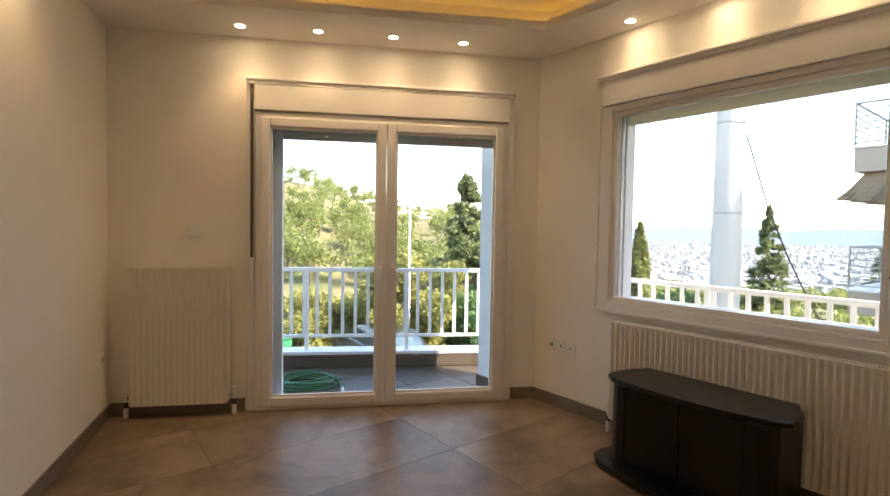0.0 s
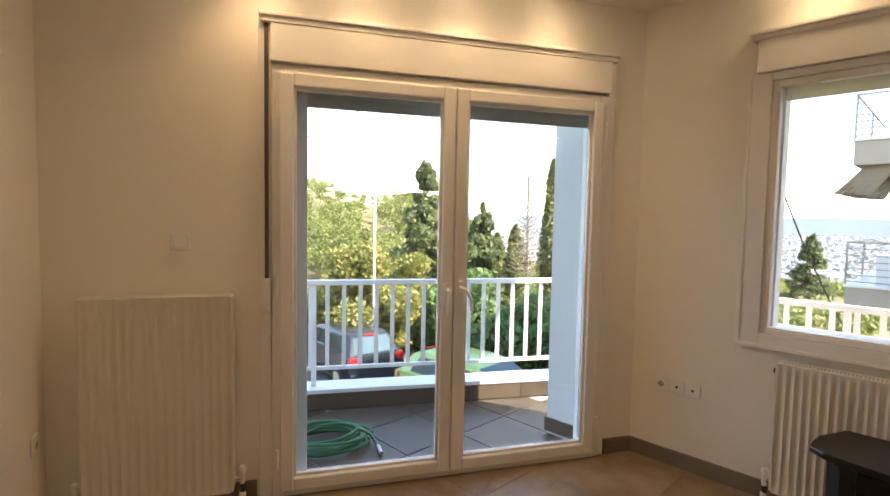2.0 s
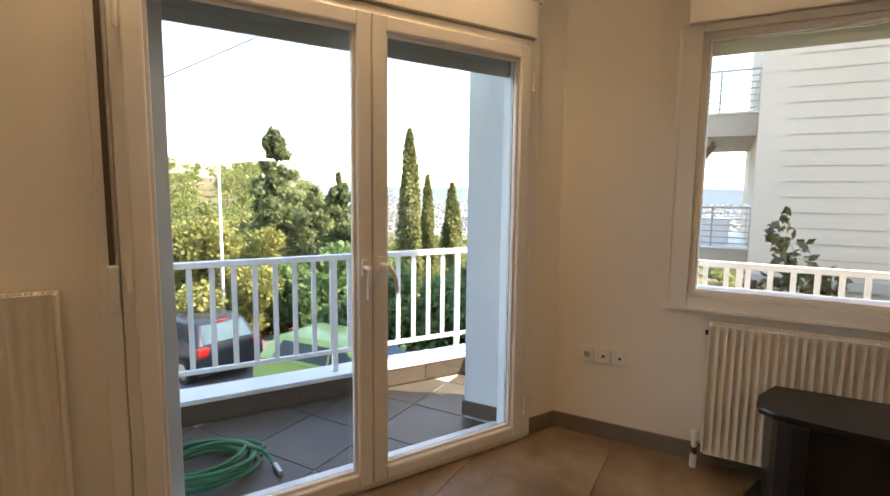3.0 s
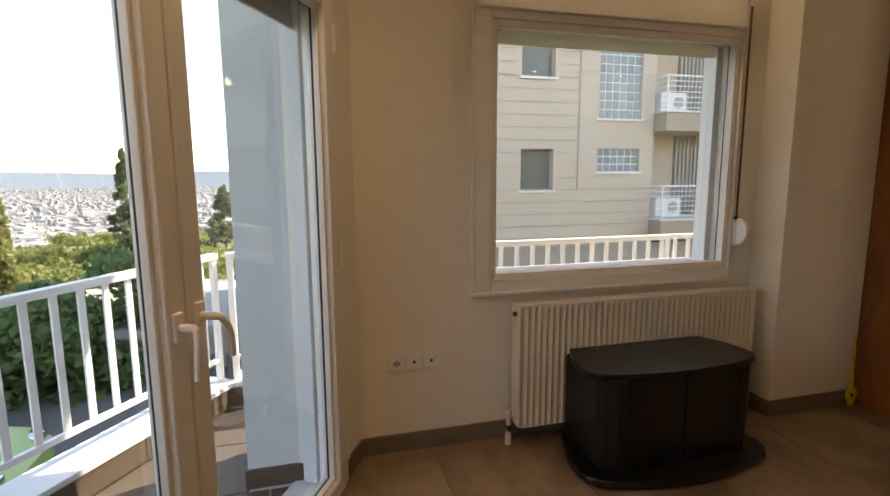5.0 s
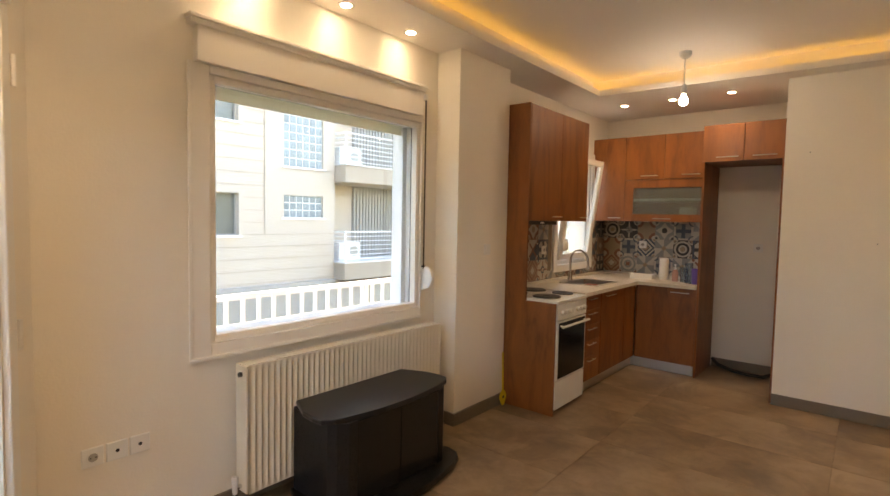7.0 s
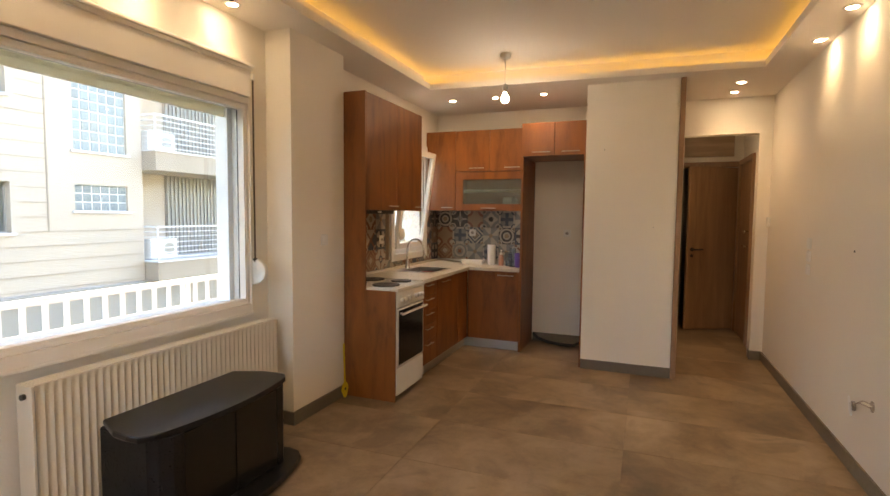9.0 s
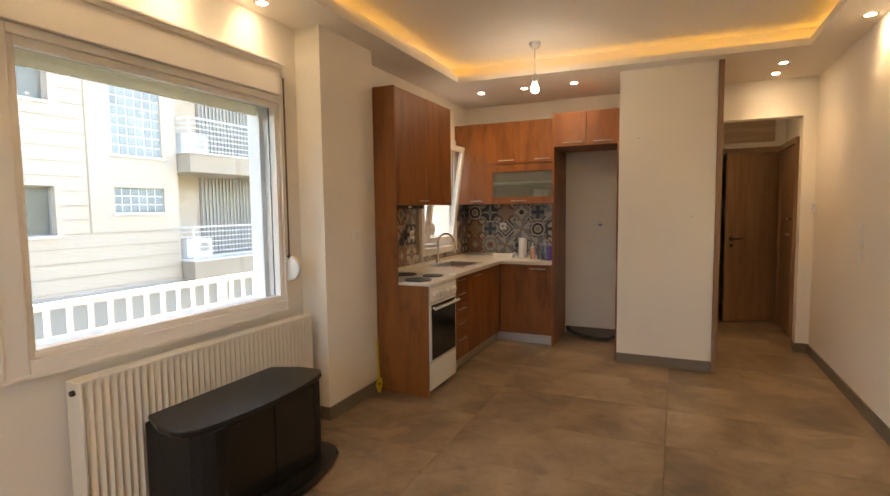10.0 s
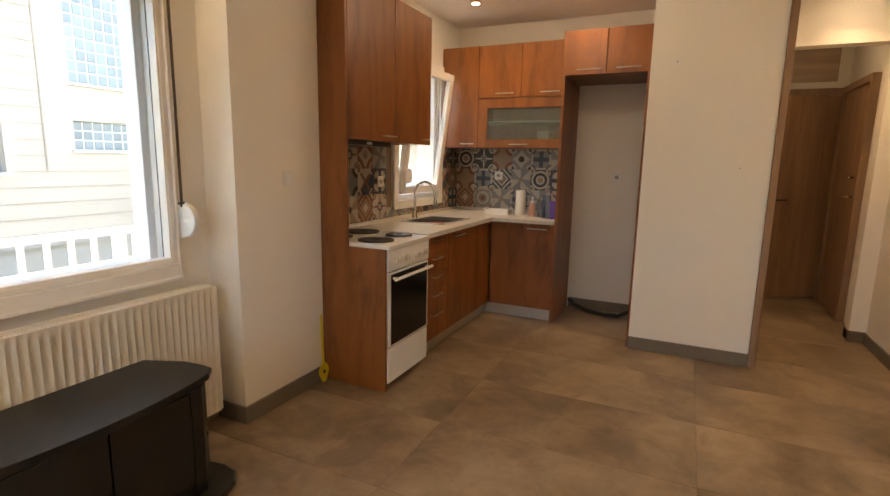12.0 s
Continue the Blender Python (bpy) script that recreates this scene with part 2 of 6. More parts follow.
def floor_tile_mat():
    m, nt, b = principled("concrete_look_porcelain", (0.2, 0.16, 0.12), 0.36)
    tc = nt.nodes.new("ShaderNodeTexCoord")
    oi = nt.nodes.new("ShaderNodeObjectInfo")
    shift = nt.nodes.new("ShaderNodeVectorMath")
    shift.operation = "ADD"
    comb = nt.nodes.new("ShaderNodeCombineXYZ")
    nt.links.new(math_node(nt, "MULTIPLY", oi.outputs["Random"], 41.0), comb.inputs[0])
    nt.links.new(math_node(nt, "MULTIPLY", oi.outputs["Random"], 23.0), comb.inputs[2])
    nt.links.new(tc.outputs["Object"], shift.inputs[0])
    nt.links.new(comb.outputs[0], shift.inputs[1])

    def cloud(scale, detail, warp, rough=0.55):
        n = nt.nodes.new("ShaderNodeTexNoise")
        n.inputs["Scale"].default_value, n.inputs["Detail"].default_value = scale, detail
        n.inputs["Roughness"].default_value, n.inputs["Distortion"].default_value = rough, warp
        nt.links.new(shift.outputs[0], n.inputs["Vector"])
        return n.outputs["Fac"]
    big, mid, fine = cloud(1.1, 5, 0.7), cloud(4.2, 9, 0.4, 0.7), cloud(60, 3, 0.0)
    f = math_node(nt, "MULTIPLY_ADD", mid, 0.45, math_node(nt, "MULTIPLY", big, 0.55))
    c = ramp(nt, f, [(0.36, (0.105, 0.068, 0.042)), (0.45, (0.195, 0.132, 0.083)), (0.51, (0.265, 0.186, 0.12)), (0.60, (0.355, 0.26, 0.178))])
    # smoky darker bands of the printed pattern
    smoke = ramp(nt, cloud(1.7, 6, 1.2), [(0.36, (1, 1, 1)), (0.44, (0, 0, 0))])
    c = mix_color(nt, math_node(nt, "MULTIPLY", smoke, 0.44), c, (0.09, 0.064, 0.045))
    c = mix_color(nt, math_node(nt, "MULTIPLY", fine, 0.22), c, (0.15, 0.115, 0.082))
    hs = nt.nodes.new("ShaderNodeHueSaturation")
    nt.links.new(math_node(nt, "MULTIPLY_ADD", oi.outputs["Random"], 0.08, 1.0), hs.inputs["Value"])
    nt.links.new(c, hs.inputs["Color"])
    nt.links.new(hs.outputs[0], b.inputs["Base Color"])
    nt.links.new(math_node(nt, "MULTIPLY_ADD", mid, 0.35, 0.22), b.inputs["Roughness"])
    bump(nt, b, mid, 0.05, 0.003)
    return m


FLOOR_TILE = floor_tile_mat()
BALCONY_TILE = mottled("slate_grey_balcony_tile", (0.10, 0.082, 0.066), (0.055, 0.047, 0.04), 2.5, 40, 0.4, 0.08, vary=0.1)
KERB_TILE = mottled("dark_brown_kerb_tile", (0.10, 0.075, 0.055), (0.06, 0.045, 0.035), 4, 50, 0.45, 0.08, vary=0.3)


def patchwork_mat(name, kind, a, b_, c_):
    """A printed cement-tile motif, centred on each tile (its object space, 0.19 m wide)."""
    m, nt, bs = principled(name, a, 0.3)
    tc = nt.nodes.new("ShaderNodeTexCoord")
    sp = nt.nodes.new("ShaderNodeSeparateXYZ")
    nt.links.new(tc.outputs["Object"], sp.inputs[0])
    x = math_node(nt, "MULTIPLY", math_node(nt, "ABSOLUTE", sp.outputs[0]), 10.5)
    z = math_node(nt, "MULTIPLY", math_node(nt, "ABSOLUTE", sp.outputs[2]), 10.5)
    ssum = math_node(nt, "ADD", x, z)
    mx = math_node(nt, "MAXIMUM", x, z)
    mn = math_node(nt, "MINIMUM", x, z)
    rad = math_node(nt, "SQRT", math_node(nt, "ADD", math_node(nt, "MULTIPLY", x, x), math_node(nt, "MULTIPLY", z, z)))
    if kind == 0:      # concentric diamonds
        f = math_node(nt, "GREATER_THAN", math_node(nt, "FRACT", math_node(nt, "MULTIPLY", ssum, 2.0)), 0.5)
        g = math_node(nt, "LESS_THAN", ssum, 0.4)
    elif kind == 1:    # eight-pointed star
        f = math_node(nt, "LESS_THAN", math_node(nt, "ADD", mx, math_node(nt, "MULTIPLY", mn, 1.4)), 0.95)
        g = math_node(nt, "LESS_THAN", rad, 0.3)
    elif kind == 2:    # cross in a border
        f = math_node(nt, "LESS_THAN", mn, 0.2)
        g = math_node(nt, "GREATER_THAN", mx, 0.8)
    elif kind == 3:    # quarter circles
        ix, iz = math_node(nt, "SUBTRACT", 1.0, x), math_node(nt, "SUBTRACT", 1.0, z)
        rr = math_node(nt, "SQRT", math_node(nt, "ADD", math_node(nt, "MULTIPLY", ix, ix), math_node(nt, "MULTIPLY", iz, iz)))
        f = math_node(nt, "LESS_THAN", rr, 0.72)
        g = math_node(nt, "LESS_THAN", rr, 0.4)
    elif kind == 4:    # rings
        f = math_node(nt, "GREATER_THAN", math_node(nt, "FRACT", math_node(nt, "MULTIPLY", rad, 2.2)), 0.55)
        g = math_node(nt, "LESS_THAN", mx, 0.22)
    elif kind == 6:    # pinwheel of kites
        px = math_node(nt, "MULTIPLY", sp.outputs[0], sp.outputs[2])
        f = math_node(nt, "GREATER_THAN", math_node(nt, "MULTIPLY", px, math_node(nt, "SUBTRACT", x, z)), 0.0)
        g = math_node(nt, "LESS_THAN", ssum, 0.3)
    elif kind == 7:    # petals round a disc
        f = math_node(nt, "LESS_THAN", math_node(nt, "MULTIPLY", mn, 3.2), math_node(nt, "MULTIPLY", mx, math_node(nt, "SUBTRACT", 1.05, mx)))
        g = math_node(nt, "LESS_THAN", math_node(nt, "ABSOLUTE", math_node(nt, "SUBTRACT", rad, 0.3)), 0.08)
    else:              # triangles
        f = math_node(nt, "GREATER_THAN", math_node(nt, "ADD", sp.outputs[0], sp.outputs[2]), 0.0)
        g = math_node(nt, "LESS_THAN", math_node(nt, "ABSOLUTE", math_node(nt, "SUBTRACT", x, z)), 0.16)
    col = mix_color(nt, g, mix_color(nt, f, a, b_), c_)
    # a thin frame line, and an accent in each corner
    qx, qz = math_node(nt, "SUBTRACT", 1.0, x), math_node(nt, "SUBTRACT", 1.0, z)
    corner = math_node(nt, "SQRT", math_node(nt, "ADD", math_node(nt, "MULTIPLY", qx, qx), math_node(nt, "MULTIPLY", qz, qz)))
    if kind not in (3, 6):
        band = math_node(nt, "LESS_THAN", math_node(nt, "ABSOLUTE", math_node(nt, "SUBTRACT", corner, 0.42)), 0.07)
        col = mix_color(nt, math_node(nt, "LESS_THAN", corner, 0.26), mix_color(nt, band, col, b_), c_)
    wear = noise_tex(nt, 30, 5)
    col = mix_color(nt, math_node(nt, "MULTIPLY", wear, 0.22), col, (0.17, 0.15, 0.135))
    nt.links.new(col, bs.inputs["Base Color"])
    return m


T_CREAM, T_RUST, T_BLUE, T_GREY, T_TAN, T_DARK = (0.50, 0.455, 0.39), (0.23, 0.085, 0.04), (0.035, 0.06, 0.10), (0.24, 0.25, 0.25), (0.33, 0.235, 0.15), (0.025, 0.024, 0.026)
PATCH = [patchwork_mat("patchwork_tile_print", k, a, b, c) for k, a, b, c in (
    (0, T_CREAM, T_BLUE, T_TAN), (1, T_GREY, T_CREAM, T_DARK), (2, T_CREAM, T_DARK, T_BLUE), (3, T_TAN, T_RUST, T_CREAM),
    (4, T_CREAM, T_GREY, T_RUST), (5, T_BLUE, T_CREAM, T_RUST), (1, T_RUST, T_CREAM, T_TAN), (0, T_TAN, T_RUST, T_CREAM),
    (2, T_GREY, T_BLUE, T_CREAM), (4, T_DARK, T_CREAM, T_TAN), (6, T_CREAM, T_GREY, T_TAN), (6, T_TAN, T_CREAM, T_DARK),
    (7, T_CREAM, T_RUST, T_BLUE), (7, T_DARK, T_CREAM, T_GREY), (3, T_GREY, T_DARK, T_CREAM))]


# ---- mesh helpers ----
def add_box(bm, a, b, bevel=0.0):
    lo, hi = [min(p, q) for p, q in zip(a, b)], [max(p, q) for p, q in zip(a, b)]
    v = [bm.verts.new((x, y, z)) for x in (lo[0], hi[0]) for y in (lo[1], hi[1]) for z in (lo[2], hi[2])]
    fs = [bm.faces.new([v[i] for i in q]) for q in ((0, 1, 3, 2), (4, 6, 7, 5), (0, 4, 5, 1), (2, 3, 7, 6), (0, 2, 6, 4), (1, 5, 7, 3))]
    if bevel:
        es = list({e for f in fs for e in f.edges})
        bmesh.ops.bevel(bm, geom=es, offset=bevel, segments=2, affect="EDGES", profile=0.5)


def boxes(*pairs, bevel=0.0):
    bm = bmesh.new()
    for a, b in pairs:
        add_box(bm, a, b, bevel)
    return bm


def add_tube(bm, pts, r, n=8, r_end=None, caps=True):
    pts = [Vector(p) for p in pts]
    rings, up = [], None
    for i, p in enumerate(pts):
        d = (pts[min(i + 1, len(pts) - 1)] - pts[max(i - 1, 0)]).normalized()
        if up is None:
            up = Vector((0, 0, 1)) if abs(d.z) < 0.9 else Vector((1, 0, 0))
        s = d.cross(up).normalized()
        up = s.cross(d).normalized()
        rr = r if r_end is None else r + (r_end - r) * i / (len(pts) - 1)
        rings.append([bm.verts.new(p + (s * math.cos(2 * math.pi * k / n) + up * math.sin(2 * math.pi * k / n)) * rr) for k in range(n)])
    for r0, r1 in zip(rings, rings[1:]):
        for k in range(n):
            bm.faces.new((r0[k], r0[(k + 1) % n], r1[(k + 1) % n], r1[k]))
    if caps:
        bm.faces.new(rings[0][::-1])
        bm.faces.new(rings[-1])


def tube(pts, r, n=8, r_end=None):
    bm = bmesh.new()
    add_tube(bm, pts, r, n, r_end)
    return bm


def add_lathe(bm, profile, at=(0, 0, 0), n=20, axis="z"):
    rings = []
    for r, h in profile:
        ring = []
        for k in range(n):
            c, s = math.cos(2 * math.pi * k / n) * r, math.sin(2 * math.pi * k / n) * r
            co = {"z": (c, s, h), "x": (h, c, s), "y": (c, h, s)}[axis]
            ring.append(bm.verts.new(Vector(at) + Vector(co)))
        rings.append(ring)
    for r0, r1 in zip(rings, rings[1:]):
        for k in range(n):
            bm.faces.new((r0[k], r0[(k + 1) % n], r1[(k + 1) % n], r1[k]))
    bm.faces.new(rings[0][::-1])
    bm.faces.new(rings[-1])


def lathe(profile, at=(0, 0, 0), n=20, axis="z"):
    bm = bmesh.new()
    add_lathe(bm, profile, at, n, axis)
    return bm


def prism(outline, z0, z1, bevel=0.0):
    bm = bmesh.new()
    lo = [bm.verts.new((x, y, z0)) for x, y in outline]
    hi = [bm.verts.new((x, y, z1)) for x, y in outline]
    n = len(outline)
    fs = [bm.faces.new(lo[::-1]), bm.faces.new(hi)]
    for i in range(n):
        bm.faces.new((lo[i], lo[(i + 1) % n], hi[(i + 1) % n], hi[i]))
    if bevel:
        bmesh.ops.bevel(bm, geom=[e for f in fs for e in f.edges], offset=bevel, segments=2, affect="EDGES", profile=0.5)
    return bm


def mesh_of(name, bm, material, smooth=False):
    bmesh.ops.recalc_face_normals(bm, faces=bm.faces[:])
    me = bpy.data.meshes.new(name)
    bm.to_mesh(me)
    bm.free()
    me.materials.append(material)
    if smooth:
        me.shade_smooth()
        me.set_sharp_from_angle(angle=radians(40))
    return me


def part(name, bm, material, parent=None, label="", m=None, smooth=False):
    ob = new(name, mesh_of(name, bm, material, smooth))
    if parent is not None:
        ob.parent = parent
    if m is not None:
        ob.matrix_basis = m
    return tagged(ob, label)


def thing(name, label, category, m=None, group=""):
    ob = new(name)
    if m is not None:
        ob.matrix_basis = m
    return tagged(ob, label, category, group)


def setting(name, bm, material, m=None, label="", smooth=False):
    return tagged(part(name, bm, material, None, label, m, smooth), kind="structure")


def wall_bm(u0, u1, v0, v1, z0, z1, holes=()):
    """A wall along u, v thick, with rectangular holes (u, u, z, z) through it."""
    us = sorted({u0, u1, *[h[0] for h in holes], *[h[1] for h in holes]})
    bm = bmesh.new()
    for a, b in zip(us, us[1:]):
        mid = (a + b) / 2
        cuts = sorted((h[2], h[3]) for h in holes if h[0] < mid < h[1])
        z = z0
        for c, d in cuts:
            if c > z + 1e-4:
                add_box(bm, (a, v0, z), (b, v1, c))
            z = d
        if z < z1 - 1e-4:
            add_box(bm, (a, v0, z), (b, v1, z1))
    return bm


# ---- the shell of the flat ----
ME = pose(0, 0, 0, 0, 0, -90)                # local u runs south along the window wall, v to the east
TOPZ = 2.95
DOOR_U = (-2.068, -0.252)
WIN_Y = (-2.078, -0.684)
setting("wall_north", wall_bm(-3.1, 0.02, 0, 0.2, 0, TOPZ, [(DOOR_U[0], DOOR_U[1], -0.001, 2.105)]), PAINT, MN)
setting("wall_east", wall_bm(0.0, 5.5, 0.0, 0.22, 0, TOPZ, [(0.658, 2.105, 0.845, 2.36), (4.1, 4.84, 1.02, 2.12)]), PAINT, ME)
west_dir = math.degrees(math.atan2(1.418 + 0.91, -2.665 + 3.49))
MW = pose(-3.49, -0.91, 0, 0, 0, west_dir)
setting("wall_west_slanted", wall_bm(-0.06, 2.62, 0, 0.2, 0, TOPZ), PAINT, MW)
setting("wall_west", boxes(((-3.69, -7.9, 0), (-3.49, -0.86, TOPZ))), PAINT)
setting("wall_kitchen_back", boxes(((-1.86, -5.5, 0), (0, -5.29, TOPZ))), PAINT)
setting("wall_partition", boxes(((-2.605, -5.5, 0), (-1.835, -4.38, SOFFIT))), PAINT)
setting("wall_hall_lintel", boxes(((-3.49, -5.5, 0), (-3.38, -5.36, SOFFIT)), ((-3.38, -5.5, 2.255), (-2.63, -5.36, SOFFIT))), PAINT)
setting("wall_hall_side", boxes(((-2.72, -6.9, 0), (-2.605, -5.5, SOFFIT))), PAINT)
setting("wall_hall_end", boxes(((-2.76, -7.0, 0), (-2.605, -6.9, UPPER)), ((-3.49, -7.0, 2.08), (-2.76, -6.9, UPPER)), ((-3.49, -7.0, 0), (-3.45, -6.9, 2.08))), PAINT)
# the room behind the ajar door gets grey walls so that it reads dark
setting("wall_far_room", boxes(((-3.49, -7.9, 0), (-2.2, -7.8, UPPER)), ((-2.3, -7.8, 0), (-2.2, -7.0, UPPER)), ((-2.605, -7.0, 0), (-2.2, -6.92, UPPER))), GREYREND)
setting("wall_column", boxes(((-0.2, -2.905, 0), (0, -2.285, SOFFIT))), PAINT)

floor = setting("floor", boxes(((-3.69, -7.9, -0.3), (0.22, 0.12, -0.008))), GROUT)
setting("floor_north", prism([(0.15, 0.1), (-2.75, 1.6), (-3.69, 0.12)], -0.3, -0.0085), GROUT)

# ceiling: a dropped soffit round a raised tray with hidden warm strips
O_RING = [(0.1, 0.02), (-2.72, 1.55), (-3.6, -0.91), (-3.6, -4.25), (0.1, -4.08)]
I_RING = [(-0.415, -0.405), (-2.5, 0.755), (-3.2, -1.0), (-3.2, -4.25), (-0.41, -4.08)]
bm = bmesh.new()
for z, top in ((SOFFIT, False), (SOFFIT + 0.055, True)):
    o = [bm.verts.new((*p, z)) for p in O_RING]
    n_ = [bm.verts.new((*p, z)) for p in I_RING]
    for i, j in ((0, 1), (1, 2), (2, 3), (4, 0)):
        bm.faces.new((o[i], o[j], n_[j], n_[i]))
    s0, s1 = bm.verts.new((0.1, -6.95, z)), bm.verts.new((-3.6, -6.95, z))
    bm.faces.new((o[3], n_[3], n_[4], o[4], s0, s1))
    if top:
        for i in range(5):
            j = (i + 1) % 5
            bm.faces.new((low[i], low[j], n_[j], n_[i]))
    low = n_
ceiling_soffit = setting("ceiling_soffit", bm, CEIL)


def ring_offset(ring, d):
    out, n = [], len(ring)
    for i in range(n):
        p0, p1, p2 = (Vector(ring[(i + k) % n]) for k in (-1, 0, 1))
        d0, d1 = (p1 - p0).normalized(), (p2 - p1).normalized()
        n0, n1 = Vector((d0.y, -d0.x)), Vector((d1.y, -d1.x))
        b = (n0 + n1).normalized()
        out.append(tuple(p1 + b * d / max(0.3, b.dot(n0))))
    return out


def wall_ring(ring, z0, z1, t):
    bm = bmesh.new()
    a, b = ring, ring_offset(ring, t)
    v = [[bm.verts.new((*p, z)) for p in r] for z in (z0, z1) for r in (a, b)]
    for i in range(len(ring)):
        j = (i + 1) % len(ring)
        for q, w in ((0, 1), (2, 3), (0, 2), (1, 3)):
            bm.faces.new((v[q][i], v[q][j], v[w][j], v[w][i]))
    return bm


setting("ceiling_tray_side", wall_ring(ring_offset(I_RING, 0.11), SOFFIT + 0.055, UPPER, 0.03), CEIL)
setting("ceiling_tray", prism([(0.2, -7.9), (0.2, 0.1), (-2.65, 1.7), (-3.72, -0.9), (-3.72, -7.9)], UPPER, TOPZ - 0.001), CEIL)
led = tagged(part("led_strip", wall_ring(ring_offset(I_RING, 0.07), SOFFIT + 0.057, SOFFIT + 0.063, 0.012), LED, None, "warm amber LED strip hidden in the ceiling cove"), category="led strip")

# skirting
SK = 0.09
sk = setting("baseboard", boxes(((-0.014, -2.285, 0), (0, 0, SK)), ((-0.214, -2.9, 0), (-0.2, -2.299, SK)), ((-0.2, -2.285, 0), (-0.014, -2.271, SK)), ((-0.214, -2.299, 0), (-0.2, -2.271, SK)),
     ((-2.605, -4.38, 0), (-1.835, -4.366, SK)), ((-3.49, -5.36, 0), (-3.476, -0.92, SK)), ((-3.476, -5.36, 0), (-3.37, -5.346, SK)), ((-3.394, -5.5, 0), (-3.38, -5.36, SK)), ((-1.835, -5.29, 0), (-1.2, -5.276, SK)), bevel=0.002), SKIRT)
setting("baseboard_north", boxes(((-3.0, -0.014, 0), (-2.14, 0, SK)), ((-0.19, -0.014, 0), (-0.01, 0, SK)), bevel=0.002), SKIRT, MN)
setting("baseboard_slanted", boxes(((0, -0.014, 0), (2.46, 0, SK)), bevel=0.002), SKIRT, MW)

# ---- balcony door ----
FW = 0.065
win_a = setting("door_1", boxes(((DOOR_U[0], -0.03, 0), (DOOR_U[0] + 0.05, 0.075, 2.1)), ((DOOR_U[1] - 0.05, -0.03, 0), (DOOR_U[1], 0.075, 2.1)),
                                ((DOOR_U[0] + 0.05, -0.03, 2.05), (DOOR_U[1] - 0.05, 0.075, 2.1)), ((DOOR_U[0] + 0.05, -0.03, 0.0), (DOOR_U[1] - 0.05, 0.075, 0.035)), bevel=0.004), PVC, MN,
                "white double-leaf glazed balcony door, closed")
MULL = -1.160


def glazed_leaf(u0, u1, z0, z1, parent):
    sash = part("sash", boxes(((u0, -0.05, z0), (u0 + FW, 0.03, z1)), ((u1 - FW, -0.05, z0), (u1, 0.03, z1)),
                              ((u0 + FW, -0.05, z1 - FW), (u1 - FW, 0.03, z1)), ((u0 + FW, -0.05, z0), (u1 - FW, 0.03, z0 + FW)), bevel=0.008), PVC, parent)
    part("glazing_bead", boxes(((u0 + FW, -0.03, z0 + FW), (u0 + FW + 0.014, -0.005, z1 - FW)), ((u1 - FW - 0.014, -0.03, z0 + FW), (u1 - FW, -0.005, z1 - FW)),
                               ((u0 + FW + 0.014, -0.03, z1 - FW - 0.014), (u1 - FW - 0.014, -0.005, z1 - FW)), ((u0 + FW + 0.014, -0.03, z0 + FW), (u1 - FW - 0.014, -0.005, z0 + FW + 0.014)), bevel=0.003), PVC, sash)
    part("gasket", boxes(((u0 + FW, -0.005, z0 + FW), (u0 + FW + 0.008, 0.006, z1 - FW)), ((u1 - FW - 0.008, -0.005, z0 + FW), (u1 - FW, 0.006, z1 - FW)),
                         ((u0 + FW + 0.008, -0.005, z1 - FW - 0.008), (u1 - FW - 0.008, 0.006, z1 - FW)), ((u0 + FW + 0.008, -0.005, z0 + FW), (u1 - FW - 0.008, 0.006, z0 + FW + 0.008))), BLACK, sash)
    pane = part("pane", boxes(((u0 + FW, 0.006, z0 + FW), (u1 - FW, 0.012, z1 - FW))), CLEAR, sash)
    pane.visible_shadow = False
    return sash


def door_lever(u, z, parent, drop, swing=1.0):
    h = part("door_handle", boxes(((u - 0.016, -0.062, z - 0.035), (u + 0.016, -0.049, z + 0.035)), bevel=0.005), PVC, parent, "white lever handle")
    pts = [(u, -0.06, z), (u, -0.095, z), (u + 0.012 * swing, -0.106, z - 0.004 * drop), (u + 0.03 * swing, -0.11, z - 0.03 * drop), (u + 0.045 * swing, -0.108, z - 0.07 * drop), (u + 0.05 * swing, -0.105, z - 0.125 * drop)]
    part("lever", tube(pts, 0.0105, 10, 0.0085), PVC, h, smooth=True)


leaf_l = glazed_leaf(DOOR_U[0] + 0.035, MULL - 0.002, 0.03, 2.065, win_a)
leaf_r = glazed_leaf(MULL + 0.002, DOOR_U[1] - 0.035, 0.03, 2.065, win_a)
door_lever(MULL - 0.038, 1.02, leaf_l, 1.0, -0.15)
door_lever(MULL + 0.036, 1.03, leaf_r, 0.95)
for z in (0.2, 1.05, 1.9):
    part("hinge", lathe([(0.008, -0.05), (0.008, 0.05)], (DOOR_U[1] - 0.022, -0.052, z), 8), PVC, win_a)
    part("hinge", lathe([(0.008, -0.05), (0.008, 0.05)], (DOOR_U[0] + 0.022, -0.052, z), 8), PVC, win_a)
setting("trim_door_casing", boxes(((DOOR_U[0] - 0.06, -0.02, 0), (DOOR_U[0] - 0.002, 0.0, 2.31)), ((DOOR_U[1] + 0.002, -0.02, 0), (DOOR_U[1] + 0.05, 0.0, 2.31)), bevel=0.006), PVC, MN)
sbox = thing("roller_shutter_box", "white boxed-in roller shutter housing above the balcony door", "shutter box", MN)
part("cover", boxes(((DOOR_U[0] - 0.005, -0.045, 2.112), (DOOR_U[1] + 0.005, -0.001, 2.285)), bevel=0.004), PVC, sbox)
